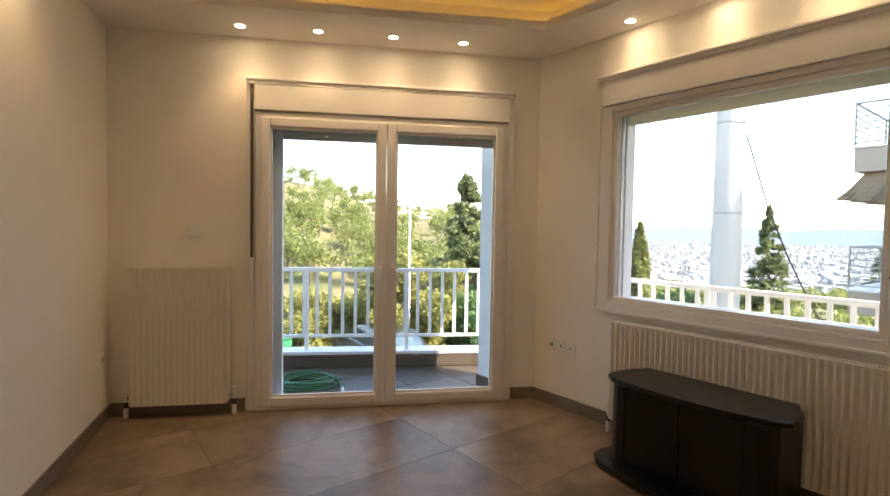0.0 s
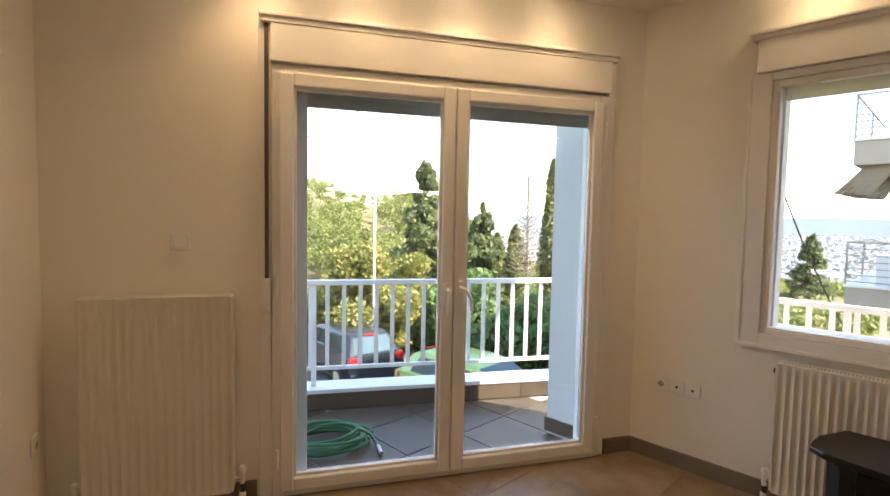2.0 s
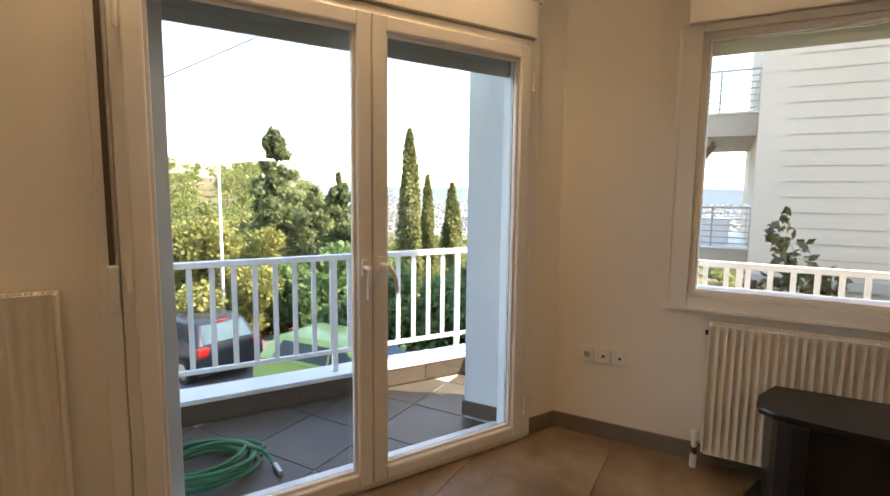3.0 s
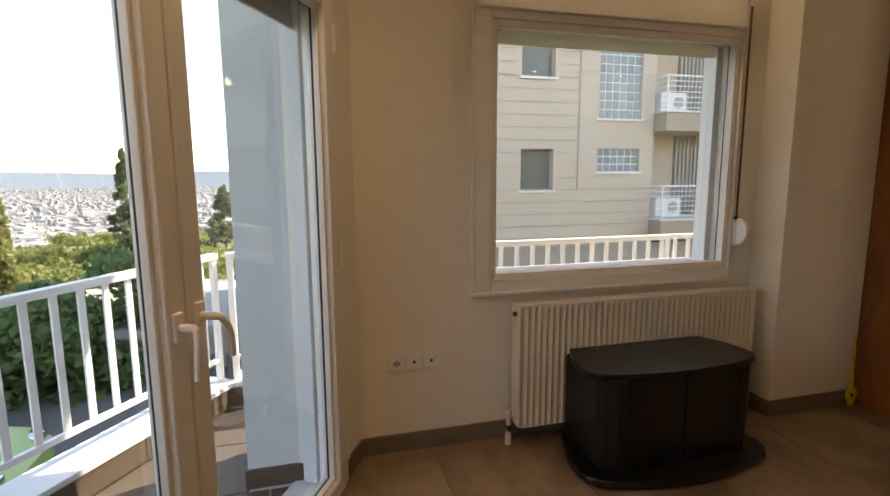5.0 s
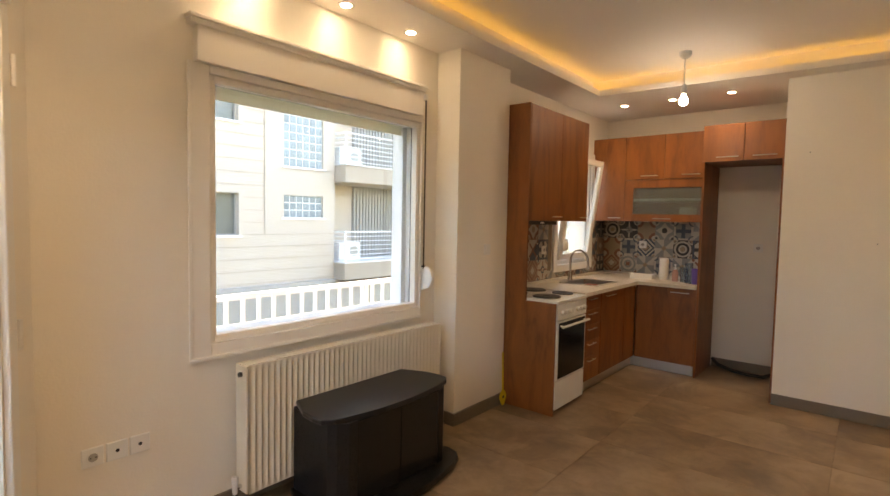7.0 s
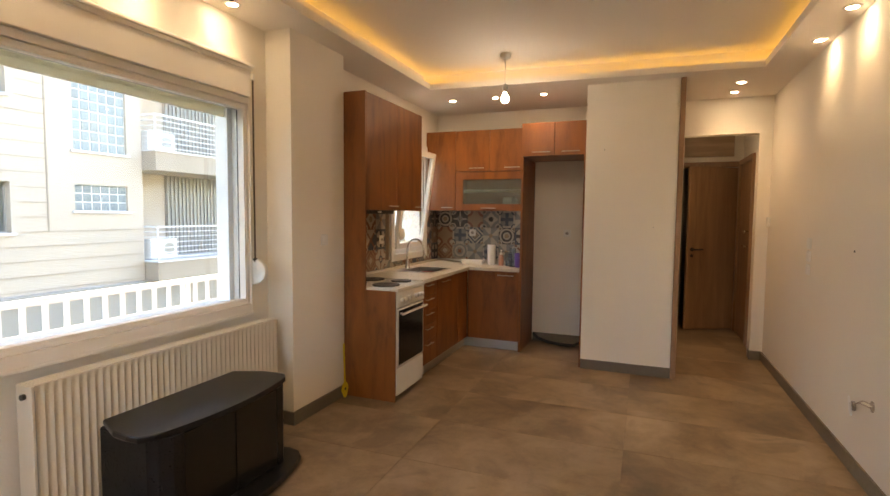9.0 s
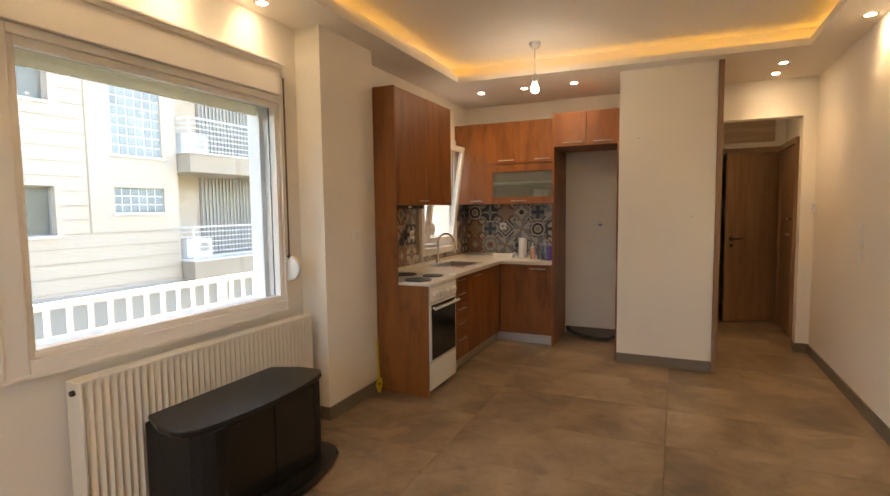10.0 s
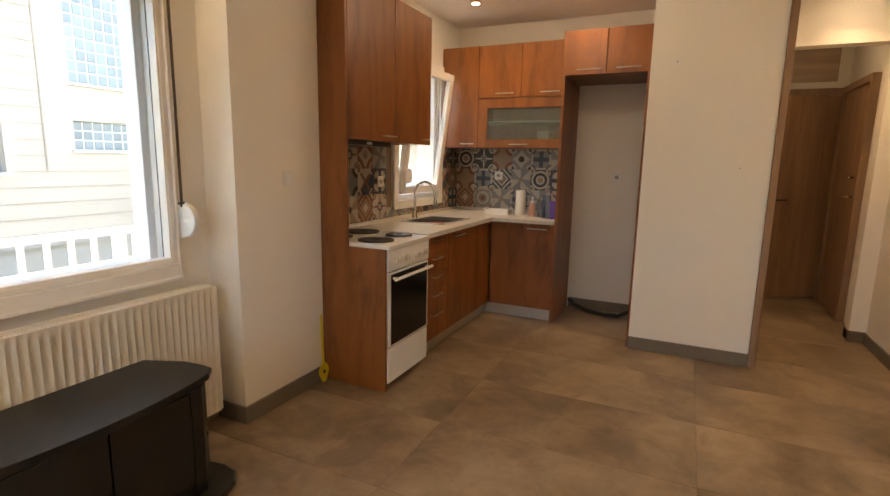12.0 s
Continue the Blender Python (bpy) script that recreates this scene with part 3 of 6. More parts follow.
part("cornice", boxes(((DOOR_U[0] - 0.055, -0.06, 2.312), (DOOR_U[1] + 0.05, -0.001, 2.332)), ((DOOR_U[0] - 0.045, -0.049, 2.284), (DOOR_U[1] + 0.04, -0.001, 2.3135)), bevel=0.005), PVC, sbox)
shut = thing("roller_shutter", "grey-green rolled-up shutter slats behind the balcony door glass", "roller shutter", MN)
for i in range(3):
    part("slat", boxes(((DOOR_U[0] + 0.05, 0.11, 1.94 + i * 0.05), (DOOR_U[1] - 0.05, 0.125, 1.9895 + i * 0.05)), bevel=0.0015), SLATGREY, shut)
for u, gw in ((DOOR_U[0] + 0.001, 0.165), (DOOR_U[1] - 0.05, 0.048)):
    part("guide", boxes(((u, 0.09, 0.031), (u + gw, 0.15, 2.1)), bevel=0.003), RENDER_BLUE, shut)
strap = thing("shutter_strap", "brown shutter strap running into a white wall winder", "shutter strap", MN)
part("webbing", boxes(((DOOR_U[0] - 0.032, -0.034, 1.05), (DOOR_U[0] - 0.014, -0.031, 2.3))), STRAP, strap)
part("winder", boxes(((DOOR_U[0] - 0.04, -0.05, 0.93), (DOOR_U[0] - 0.006, -0.021, 1.09)), bevel=0.008), PLASTIC, strap)
setting("threshold_sill", boxes(((DOOR_U[0], 0.076, -0.02), (DOOR_U[1], 0.22, 0.004)), bevel=0.003), MARBLE, MN)

# ---- living-room window ----
WZ = (0.868, 2.075)


def casing(y0, y1, z0, z1, w, x0, x1):
    return (((x0, y0 - w, z0 - w), (x1, y0, z1 + w)), ((x0, y1, z0 - w), (x1, y1 + w, z1 + w)), ((x0, y0, z1), (x1, y1, z1 + w)), ((x0, y0, z0 - w), (x1, y1, z0)))


win_b = setting("window_1", boxes(*casing(WIN_Y[0], WIN_Y[1], WZ[0], WZ[1], 0.024, -0.012, 0.10), bevel=0.004), PVC, None, "large white fixed living-room window")
part("window_frame", boxes(((-0.026, -2.112, 0.782), (-0.001, WIN_Y[0] - 0.0245, 2.139)), ((-0.026, WIN_Y[1] + 0.0245, 0.782), (-0.001, -0.566, 2.139)),
                           ((-0.026, WIN_Y[0] - 0.0245, WZ[1] + 0.0245), (-0.001, WIN_Y[1] + 0.0245, 2.139)), ((-0.026, WIN_Y[0] - 0.0245, 0.782), (-0.001, WIN_Y[1] + 0.0245, WZ[0] - 0.0245)), bevel=0.004), PVC, win_b)
part("architrave", boxes(((-0.034, -2.112, 0.772), (-0.0265, -0.556, 0.79)), ((-0.034, -0.574, 0.79), (-0.0265, -0.556, 2.139)), bevel=0.003), PVC, win_b)
part("window_trim", boxes(*casing(WIN_Y[0] + 0.009, WIN_Y[1] - 0.009, WZ[0] + 0.009, WZ[1] - 0.009, 0.011, -0.008, 0.039), bevel=0.002), PVC, win_b)
part("gasket", boxes(*casing(WIN_Y[0] + 0.006, WIN_Y[1] - 0.006, WZ[0] + 0.006, WZ[1] - 0.006, 0.0045, 0.04, 0.05)), BLACK, win_b)
wp = part("pane", boxes(((0.052, WIN_Y[0], WZ[0]), (0.058, WIN_Y[1], WZ[1]))), CLEAR, win_b)
wp.visible_shadow = False
part("outer_track", boxes(((0.1, WIN_Y[0] - 0.02, WZ[0] - 0.02), (0.2, WIN_Y[0] + 0.035, WZ[1])), ((0.1, WIN_Y[1] - 0.01, WZ[0] - 0.02), (0.2, WIN_Y[1] + 0.02, WZ[1])), bevel=0.004), RAILPAINT, win_b)
part("window_sill", boxes(((0.1, -2.09, 0.835), (0.27, -0.645, 0.858)), bevel=0.004), MARBLE, win_b)
ebox = thing("roller_shutter_box", "white boxed-in roller shutter housing above the window", "shutter box")
part("cover", boxes(((-0.05, -2.09, 2.14), (-0.001, -0.594, 2.3)), bevel=0.004), PVC, ebox)
part("cornice", boxes(((-0.064, -2.118, 2.322), (-0.001, -0.556, 2.342)), ((-0.056, -2.106, 2.298), (-0.001, -0.566, 2.324)), bevel=0.005), PVC, ebox)
part("back_panel", boxes(((0.0, -2.088, 2.105), (0.03, -0.647, 2.358))), PVC, ebox)
eshut = thing("roller_shutter", "beige rolled-up shutter slats behind the window glass", "roller shutter")
for i in range(2):
    part("slat", boxes(((0.12, -2.06, 2.02 + i * 0.04), (0.135, -0.66, 2.0595 + i * 0.04)), bevel=0.0015), BEIGESLAT, eshut)
part("box_underside", boxes(((0.1, -2.088, 2.1), (0.2, -0.647, 2.355))), BEIGESLAT, eshut)
estrap = thing("shutter_strap", "brown shutter strap with a round white winder box", "shutter strap")
part("webbing", boxes(((-0.046, -2.122, 1.11), (-0.044, -2.108, 2.27))), STRAP, estrap)
part("pulley", boxes(((-0.056, -2.126, 2.25), (-0.03, -2.1, 2.29)), bevel=0.005), PLASTIC, estrap)
# the winder box is a half disc standing out from the wall, edge to the window
w_ = prism([(0.0, -0.083)] + [(0.025 + 0.095 * math.cos(a), 0.083 * math.sin(a)) for a in [-math.pi / 2 + i * math.pi / 14 for i in range(15)]] + [(0.0, 0.083)], 0, 0.034, 0.009)
part("winder", w_, PLASTIC, estrap, m=Matrix(((-1, 0, 0, -0.002), (0, 0, 1, -2.15), (0, 1, 0, 1.048), (0, 0, 0, 1))), smooth=True)
part("winder_slot", boxes(((-0.052, -2.128, 1.122), (-0.036, -2.102, 1.1335))), STEEL_DARK, estrap)


# ---- fittings ----
def radiator(name, width, height, depth, flutes, m, label):
    """Panel radiator; local x along the wall, y into the room is negative, back at y = 0."""
    t = thing(name, label, "radiator", m)
    bm = bmesh.new()
    n = flutes * 6
    rows_ = [(0.0, 0.0), (0.02, 0.35), (0.045, 1.0), (height - 0.045, 1.0), (height - 0.02, 0.35), (height, 0.0)]
    grid = []
    for z, k in rows_:
        line = []
        for i in range(n + 1):
            x = 0.012 + (width - 0.024) * i / n
            ph = (i % 6) / 6
            wave = 0.011 * (0.5 - 0.5 * math.cos(2 * math.pi * ph)) ** 0.7
            line.append(bm.verts.new((x, -depth + wave * k, z)))
        grid.append(line)
    for r0, r1 in zip(grid, grid[1:]):
        for i in range(n):
            bm.faces.new((r0[i], r0[i + 1], r1[i + 1], r1[i]))
    part("front_panel", bm, ENAMEL, t, smooth=True)
    part("back_panel", boxes(((0.012, -0.034, 0.01), (width - 0.012, -0.022, height - 0.01)), bevel=0.003), ENAMEL, t)
    for x in (0.0, width - 0.012):
        part("side_cover", boxes(((x, -depth + 0.002, 0.004), (x + 0.012, -0.015, height - 0.002)), bevel=0.003), ENAMEL, t)
    bars = [((0.012, -depth + 0.006, height - 0.008), (width - 0.012, -depth + 0.022, height)), ((0.012, -0.036, height - 0.008), (width - 0.012, -0.02, height))]
    k = int(width / 0.0145)
    for i in range(k):
        x = 0.016 + (width - 0.036) * i / k
        bars.append(((x, -depth + 0.022, height - 0.006), (x + 0.006, -0.036, height - 0.001)))
    part("top_grille", boxes(*bars), ENAMEL, t)
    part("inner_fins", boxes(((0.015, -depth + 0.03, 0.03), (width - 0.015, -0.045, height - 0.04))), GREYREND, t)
    for x in (0.15, width - 0.18):
        part("wall_bracket", boxes(((x, -0.022, 0.05), (x + 0.03, 0.0, height - 0.05))), ENAMEL, t)
    return t


def valve(parent, x, y, z):
    v = part("valve", lathe([(0.011, -0.03), (0.013, -0.02), (0.013, 0.018), (0.016, 0.022), (0.016, 0.05), (0.012, 0.056)], (x, y, z), 12), PLASTIC, parent, "white radiator valve", smooth=True)
    part("elbow", tube([(x + 0.03 * (1 if x < 0.1 else -1), y, z), (x, y, z)], 0.011, 8), CHROME, v)
    part("pipe", tube([(x, y, z - 0.03), (x + 0.004, y, z - 0.06), (x, y, 0.07 - parent.matrix_basis.translation.z)], 0.012, 8), PIPE, v, "black lagged pipe")
    part("floor_collar", lathe([(0.014, 0.0), (0.016, 0.004), (0.016, 0.06), (0.012, 0.07)], (x, y, -parent.matrix_basis.translation.z), 12), PLASTIC, v, "white plastic floor collar")


rad_e = radiator("radiator", 1.43, 0.63, 0.115, 42, pose(-0.03, -0.768, 0.105, 0, 0, -90), "long cream panel radiator under the window")
rad_w = radiator("radiator", 0.62, 0.93, 0.105, 16, MN @ pose(-2.857, 0, 0.09), "tall cream panel radiator beside the balcony door")
valve(rad_e, -0.03, -0.06, 0.03)
valve(rad_w, -0.035, -0.06, 0.05)
valve(rad_w, 0.655, -0.06, 0.05)
part("bleed_cap", lathe([(0.012, 0.0), (0.012, 0.014)], (-0.014, -0.07, 0.585), 10, "x"), STEEL_DARK, rad_e)


def wall_plate(name, m, label, category, kind_):
    """A square wall plate; local x along the wall, y towards the room is negative."""
    t = thing(name, label, category, m)
    part("plate", boxes(((-0.04, -0.009, -0.04), (0.04, 0, 0.04)), bevel=0.004), PLASTIC, t)
    if kind_ == "socket":
        part("well", lathe([(0.021, -0.012), (0.021, -0.0095), (0.018, -0.009)], (0, 0, 0), 18, "y"), PLASTIC, t, smooth=True)
        part("well_face", lathe([(0.0175, -0.0125), (0.0175, -0.0121)], (0, 0, 0), 18, "y"), GREYREND, t)
        for x in (-0.0095, 0.0095):
            part("pin_hole", lathe([(0.0032, -0.0132), (0.0032, -0.0126)], (x, 0, 0), 8, "y"), BLACK, t)
    elif kind_ == "aerial":
        part("jack", lathe([(0.0075, -0.0105), (0.0075, -0.009)], (0.0, 0, 0), 12, "y"), BLACK, t)
    else:
        part("rocker", boxes(((-0.026, -0.015, -0.028), (0.026, -0.0095, 0.028)), bevel=0.003), PLASTIC, t)
    return t


SOCK = ["socket", "aerial", "aerial"]
for k, y in enumerate((-0.18, -0.268, -0.355)):
    wall_plate("wall_socket", pose(-0.0005, y, 0.46, 0, 0, -90), "white wall socket plate above the skirting" if k == 0 else "white aerial socket plate with a black jack", "socket", SOCK[k])
wall_plate("light_switch", MN @ pose(-2.47, 0, 1.263), "white square light switch above the tall radiator", "light switch", "switch")
wall_plate("light_switch", pose(-0.201, -2.64, 1.235, 0, 0, -90), "white square light switch on the column", "light switch", "switch")
for z in (1.24, 1.148, 1.05):
    wall_plate("light_switch", pose(-3.489, -3.98, z, 0, 0, 90), "white light switch in a column of three", "light switch", "switch")
loose = thing("loose_socket", "white socket plate hanging loose from wires in the wall", "socket", pose(-3.489, -2.76, 0.45, 0, 0, 90))
part("back_box", lathe([(0.03, -0.0015), (0.03, -0.0005)], (0, 0, 0), 18, "y"), BALCONY_BEIGE, loose, "round hole in the plaster")
part("plate", boxes(((-0.042, -0.005, -0.042), (0.042, 0.005, 0.042)), bevel=0.004), PLASTIC, loose, m=pose(-0.19, -0.035, -0.065, 6, 8, -12))
part("insert", lathe([(0.026, 0.006), (0.026, 0.022), (0.02, 0.026)], (0, 0, 0), 16, "y"), GREYREND, loose, m=pose(-0.19, -0.035, -0.065, 6, 8, -12))
for q in (-0.012, 0.0, 0.012):
    part("wire", tube([(q, -0.001, q), (q - 0.02, -0.04, 0.012 + q), (-0.06 + q, -0.06, -0.01), (-0.15, -0.03, -0.055 + q)], 0.0035, 6), BALCONY_BEIGE if q else BEIGESLAT, loose, smooth=True)
tagged(part("wall_plug", lathe([(0.006, 0.0), (0.006, 0.004)], (-3.4895, -3.127, 1.237), 10, "x"), STEEL_DARK, None, "small dark screw plug in the white wall"), category="wall plug")
wall_plate("wall_socket", MW @ pose(2.3, 0, 0.43), "white wall socket on the slanted wall", "socket", "socket")
part("thermostat", boxes(((-3.489, -5.34, 1.34), (-3.465, -5.27, 1.43)), bevel=0.005), PLASTIC, None, "small white room thermostat on the wall")["category"] = "thermostat"
wall_plate("wall_socket", pose(-1.56, -5.289, 1.23, 0, 0, 180), "small white socket inside the fridge niche", "socket", "socket")
for k, (x, y, z) in enumerate(((-2.0, -4.379, 2.02), (-2.43, -4.379, 1.33))):
    tagged(part("wall_nail", tube([(x, y, z), (x, y + 0.018, z + 0.004)], 0.004, 6), METAL_RAIL, None, "small bent nail stuck in the white wall"), category="nail")


def downlight(x, y):
    t = thing("downlight", "round recessed ceiling downlight, lit warm", "downlight", pose(x, y, SOFFIT), "ceiling downlights")
    part("bezel", lathe([(0.028, 0.001), (0.032, -0.005), (0.046, -0.003), (0.047, 0.001)], (0, 0, 0), 22), WHITE_ENAMEL, t, smooth=True)
    part("lens", lathe([(0.0275, -0.0045), (0.02, -0.0062)], (0, 0, 0), 18), LAMP, t)
    return t


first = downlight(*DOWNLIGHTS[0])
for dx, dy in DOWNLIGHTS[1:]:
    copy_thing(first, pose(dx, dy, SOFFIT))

pend = thing("pendant_bulb", "bare lit bulb hanging from a short white flex", "ceiling lamp", pose(-1.23, -3.76, 0))
part("ceiling_rose", lathe([(0.045, UPPER - 0.0005), (0.043, UPPER - 0.03), (0.02, UPPER - 0.05)], (0, 0, 0), 18), WHITE_ENAMEL, pend, smooth=True)
part("flex", tube([(0, 0, UPPER - 0.05), (0.002, 0, 2.6), (0, 0, 2.52)], 0.005, 8), PLASTIC, pend)
part("lampholder", lathe([(0.012, 2.525), (0.02, 2.51), (0.021, 2.45)], (0, 0, 0), 16), PLASTIC, pend, smooth=True)
part("bulb", lathe([(0.013, 2.45), (0.016, 2.44), (0.03, 2.415), (0.033, 2.395), (0.026, 2.372), (0.01, 2.365)], (0, 0, 0), 18), BULB, pend, smooth=True)

# ---- TV stand ----
tv = thing("tv_stand", "low black ash TV stand with bowed front and rounded plinth", "tv stand", pose(-0.14, -1.43, 0))


def stand_outline(half_back, half_front, depth, bow, n=14):
    pts = [(0, half_back), (0, -half_back), (-depth * 0.45, -half_front + 0.01), (-depth * 0.72, -half_front), (-depth * 0.88, -half_front + 0.005), (-depth, -half_front + 0.055)]
    for i in range(1, n):
        f = -1 + 2 * i / n
        pts.append((-depth - bow * (1 - f * f), f * (half_front - 0.055)))
    pts += [(-depth, half_front - 0.055), (-depth * 0.88, half_front - 0.005), (-depth * 0.72, half_front), (-depth * 0.45, half_front - 0.01)]
    return pts


part("top", prism(stand_outline(0.385, 0.465, 0.355, 0.055), 0.472, 0.5, 0.008), BLACKWOOD, tv)
part("plinth", prism(stand_outline(0.42, 0.5, 0.43, 0.08), 0.012, 0.045, 0.01), BLACKWOOD, tv)
for s in (-1, 1):
    part("side_panel", boxes(((-0.3, s * 0.40 - 0.01, 0.045), (-0.015, s * 0.40 + 0.01, 0.472)), bevel=0.003), BLACKWOOD, tv)
    part("corner_pilaster", prism([(-0.3, s * 0.41), (-0.35, s * 0.395), (-0.385, s * 0.35), (-0.39, s * 0.3), (-0.37, s * 0.3), (-0.3, s * 0.38)], 0.045, 0.472), BLACKWOOD, tv, "rounded black front corner")
    part("glass_door", boxes(((-0.388, s * 0.298, 0.05), (-0.38, s * 0.003, 0.467)), bevel=0.002), DARKGLASS, tv, "smoked dark glass door")
part("back_board", boxes(((-0.015, -0.4, 0.045), (-0.006, 0.4, 0.472))), BLACKWOOD, tv)
part("shelf", boxes(((-0.36, -0.388, 0.25), (-0.02, 0.388, 0.266))), BLACKWOOD, tv)
for x in (-0.07, -0.38):
    for y in (-0.36, 0.36):
        part("castor", lathe([(0.012, -0.012), (0.012, 0.012)], (x, y, 0.012), 10, "y"), BLACK, tv)

# yellow swatter leaning in the corner of the column
sw = thing("fly_swatter", "yellow plastic swatter leaning against the column", "fly swatter", pose(-0.235, -2.862, 0.0, 0, 2.6, 90))
part("stick", boxes(((-0.008, -0.004, 0.1), (0.008, 0.004, 0.43)), bevel=0.003), YELLOW, sw)
part("paddle", prism([(0.045 * math.sin(a) * (1 if math.cos(a) < 0.2 else 0.72), -0.062 * math.cos(a)) for a in [i * math.pi / 12 for i in range(24)]], -0.004, 0.004, 0.002), YELLOW, sw, m=pose(0, 0, 0.062, 90, 0, 0))
part("hole", prism([(0.012 * math.cos(i * math.pi / 8), 0.012 * math.sin(i * math.pi / 8)) for i in range(16)], -0.0046, 0.0046), BLACK, sw, m=pose(0, 0, 0.07, 90, 0, 0))

# ---- kitchen ----
XF, YF = -0.6, -4.69                        # fronts of the base units
CT0, CT1 = 0.84, 0.872                      # worktop


def bar_handle(parent, a, b, out):
    """A slim bar handle from a to b, standing out by the vector out."""
    a, b, o = Vector(a), Vector(b), Vector(out)
    bm = tube([a + o, b + o], 0.0045, 8)
    for p in (a.lerp(b, 0.12), a.lerp(b, 0.88)):
        add_tube(bm, [p, p + o], 0.0035, 6)
    return part("handle", bm, STEEL, parent, "slim brushed steel bar handle")


def door_front(parent, lo, hi, handle, out, name="door"):
    d = part(name, boxes((lo, hi), bevel=0.002), CHERRY_V, parent)
    if handle:
        bar_handle(d, handle[0], handle[1], out)
    return d


# side panel, base part deeper than the upper part
sp_ = thing("end_panel", "cherry-laminate end panel closing the kitchen row beside the cooker", "end panel")
part("base_panel", boxes(((-0.64, -2.926, 0.0), (-0.386, -2.908, 0.845)), bevel=0.0015), CHERRY_V, sp_)
part("tall_panel", boxes(((-0.386, -2.926, 0.0), (-0.001, -2.908, 2.345)), bevel=0.0015), CHERRY_V, sp_)

# cooker
ck = thing("electric_cooker", "white freestanding electric cooker with black oven door glass", "cooker")
CY0, CY1 = -3.428, -2.93
part("body", boxes(((-0.6, CY0, 0.03), (-0.06, CY1, 0.838)), bevel=0.004), WHITE_ENAMEL, ck)
part("hob_top", boxes(((-0.655, CY0 - 0.002, 0.838), (-0.04, CY1 + 0.002, 0.866)), bevel=0.006), WHITE_ENAMEL, ck)
part("control_panel", boxes(((-0.65, CY0 + 0.002, 0.715), (-0.6, CY1 - 0.002, 0.836)), bevel=0.005), WHITE_ENAMEL, ck)
for ky in (0.055, 0.11, 0.175, 0.3, 0.365, 0.43):
    kn = part("knob", lathe([(0.019, -0.65), (0.018, -0.668), (0.014, -0.672)], (0, CY0 + ky, 0.772), 16, "x"), WHITE_ENAMEL, ck, smooth=True)
    part("pointer", boxes(((-0.675, CY0 + ky - 0.002, 0.76), (-0.6725, CY0 + ky + 0.002, 0.785))), GREYREND, kn)
od = part("oven_door", boxes(((-0.648, CY0 + 0.004, 0.262), (-0.602, CY1 - 0.004, 0.708)), bevel=0.006), WHITE_ENAMEL, ck)
part("oven_glass", boxes(((-0.652, CY0 + 0.028, 0.275), (-0.6485, CY1 - 0.028, 0.695)), bevel=0.001), DARKGLASS, od, "black oven window glass")
bm = tube([(-0.685, CY0 + 0.02, 0.672), (-0.685, CY1 - 0.02, 0.672)], 0.010, 10)
for y in (CY0 + 0.05, CY1 - 0.05):
    add_tube(bm, [(-0.65, y, 0.672), (-0.685, y, 0.672)], 0.008, 8)
part("oven_handle", bm, WHITE_ENAMEL, od, "white bar handle", smooth=True)
part("drawer_front", boxes(((-0.645, CY0 + 0.004, 0.04), (-0.602, CY1 - 0.004, 0.255)), bevel=0.006), WHITE_ENAMEL, ck)
for (x, y, r) in ((-0.49, -3.05, 0.108), (-0.49, -3.315, 0.086), (-0.22, -3.05, 0.086), (-0.22, -3.31, 0.108)):
    pl = part("hotplate", lathe([(r, 0.866), (r, 0.874), (r * 0.96, 0.878), (r * 0.25, 0.878), (r * 0.22, 0.875)], (x, y, 0), 28), STEEL_DARK, ck, "black cast-iron hotplate", smooth=True)
    part("hotplate_rim", lathe([(r + 0.008, 0.866), (r + 0.007, 0.870), (r + 0.001, 0.870)], (x, y, 0), 28), STEEL, pl)
for y in (CY0 + 0.05, CY1 - 0.05):
    part("foot", lathe([(0.018, 0.0), (0.016, 0.03)], (-0.55, y, 0), 10), BLACK, ck)

# base units on the window side
dr = thing("drawer_unit", "cherry-laminate base unit with five drawers", "kitchen cabinet")
part("body", boxes(((XF + 0.02, -3.84, 0.1), (-0.02, -3.432, CT0))), CHERRY_V, dr)
dz = [0.105, 0.31, 0.45, 0.58, 0.71, 0.835]
for z0, z1 in zip(dz, dz[1:]):
    door_front(dr, (XF, -3.838, z0), (XF + 0.019, -3.434, z1 - 0.004), ((XF, -3.71, z1 - 0.032), (XF, -3.56, z1 - 0.032)), (-0.024, 0, 0), "drawer")
su = thing("sink_cabinet", "cherry-laminate sink base cabinet with one door", "kitchen cabinet")
part("body", boxes(((XF + 0.02, -4.69, 0.1), (-0.02, -3.844, CT0 - 0.17))), CHERRY_V, su)
door_front(su, (XF, -4.40, 0.105), (XF + 0.019, -3.846, 0.831), ((XF, -4.12, 0.796), (XF, -3.92, 0.796)), (-0.024, 0, 0))
part("filler", boxes(((XF, -4.69, 0.105), (XF + 0.019, -4.404, 0.831))), CHERRY_V, su)
bs = thing("base_cabinet", "cherry-laminate corner base cabinet with one door", "kitchen cabinet")
part("body", boxes(((-1.165, -5.27, 0.1), (XF - 0.001, YF - 0.02, CT0))), CHERRY_V, bs)
door_front(bs, (-1.164, YF - 0.019, 0.105), (XF - 0.022, YF, 0.831), ((-1.11, YF, 0.796), (-0.94, YF, 0.796)), (0, 0.024, 0))
pk = thing("plinth", "grey aluminium plinth strip under the base cabinets", "plinth")
part("strip", boxes(((-1.15, YF - 0.06, 0.001), (XF + 0.055, YF - 0.045, 0.098)), ((XF + 0.04, YF - 0.045, 0.001), (XF + 0.055, -3.432, 0.098))), STEEL, pk)
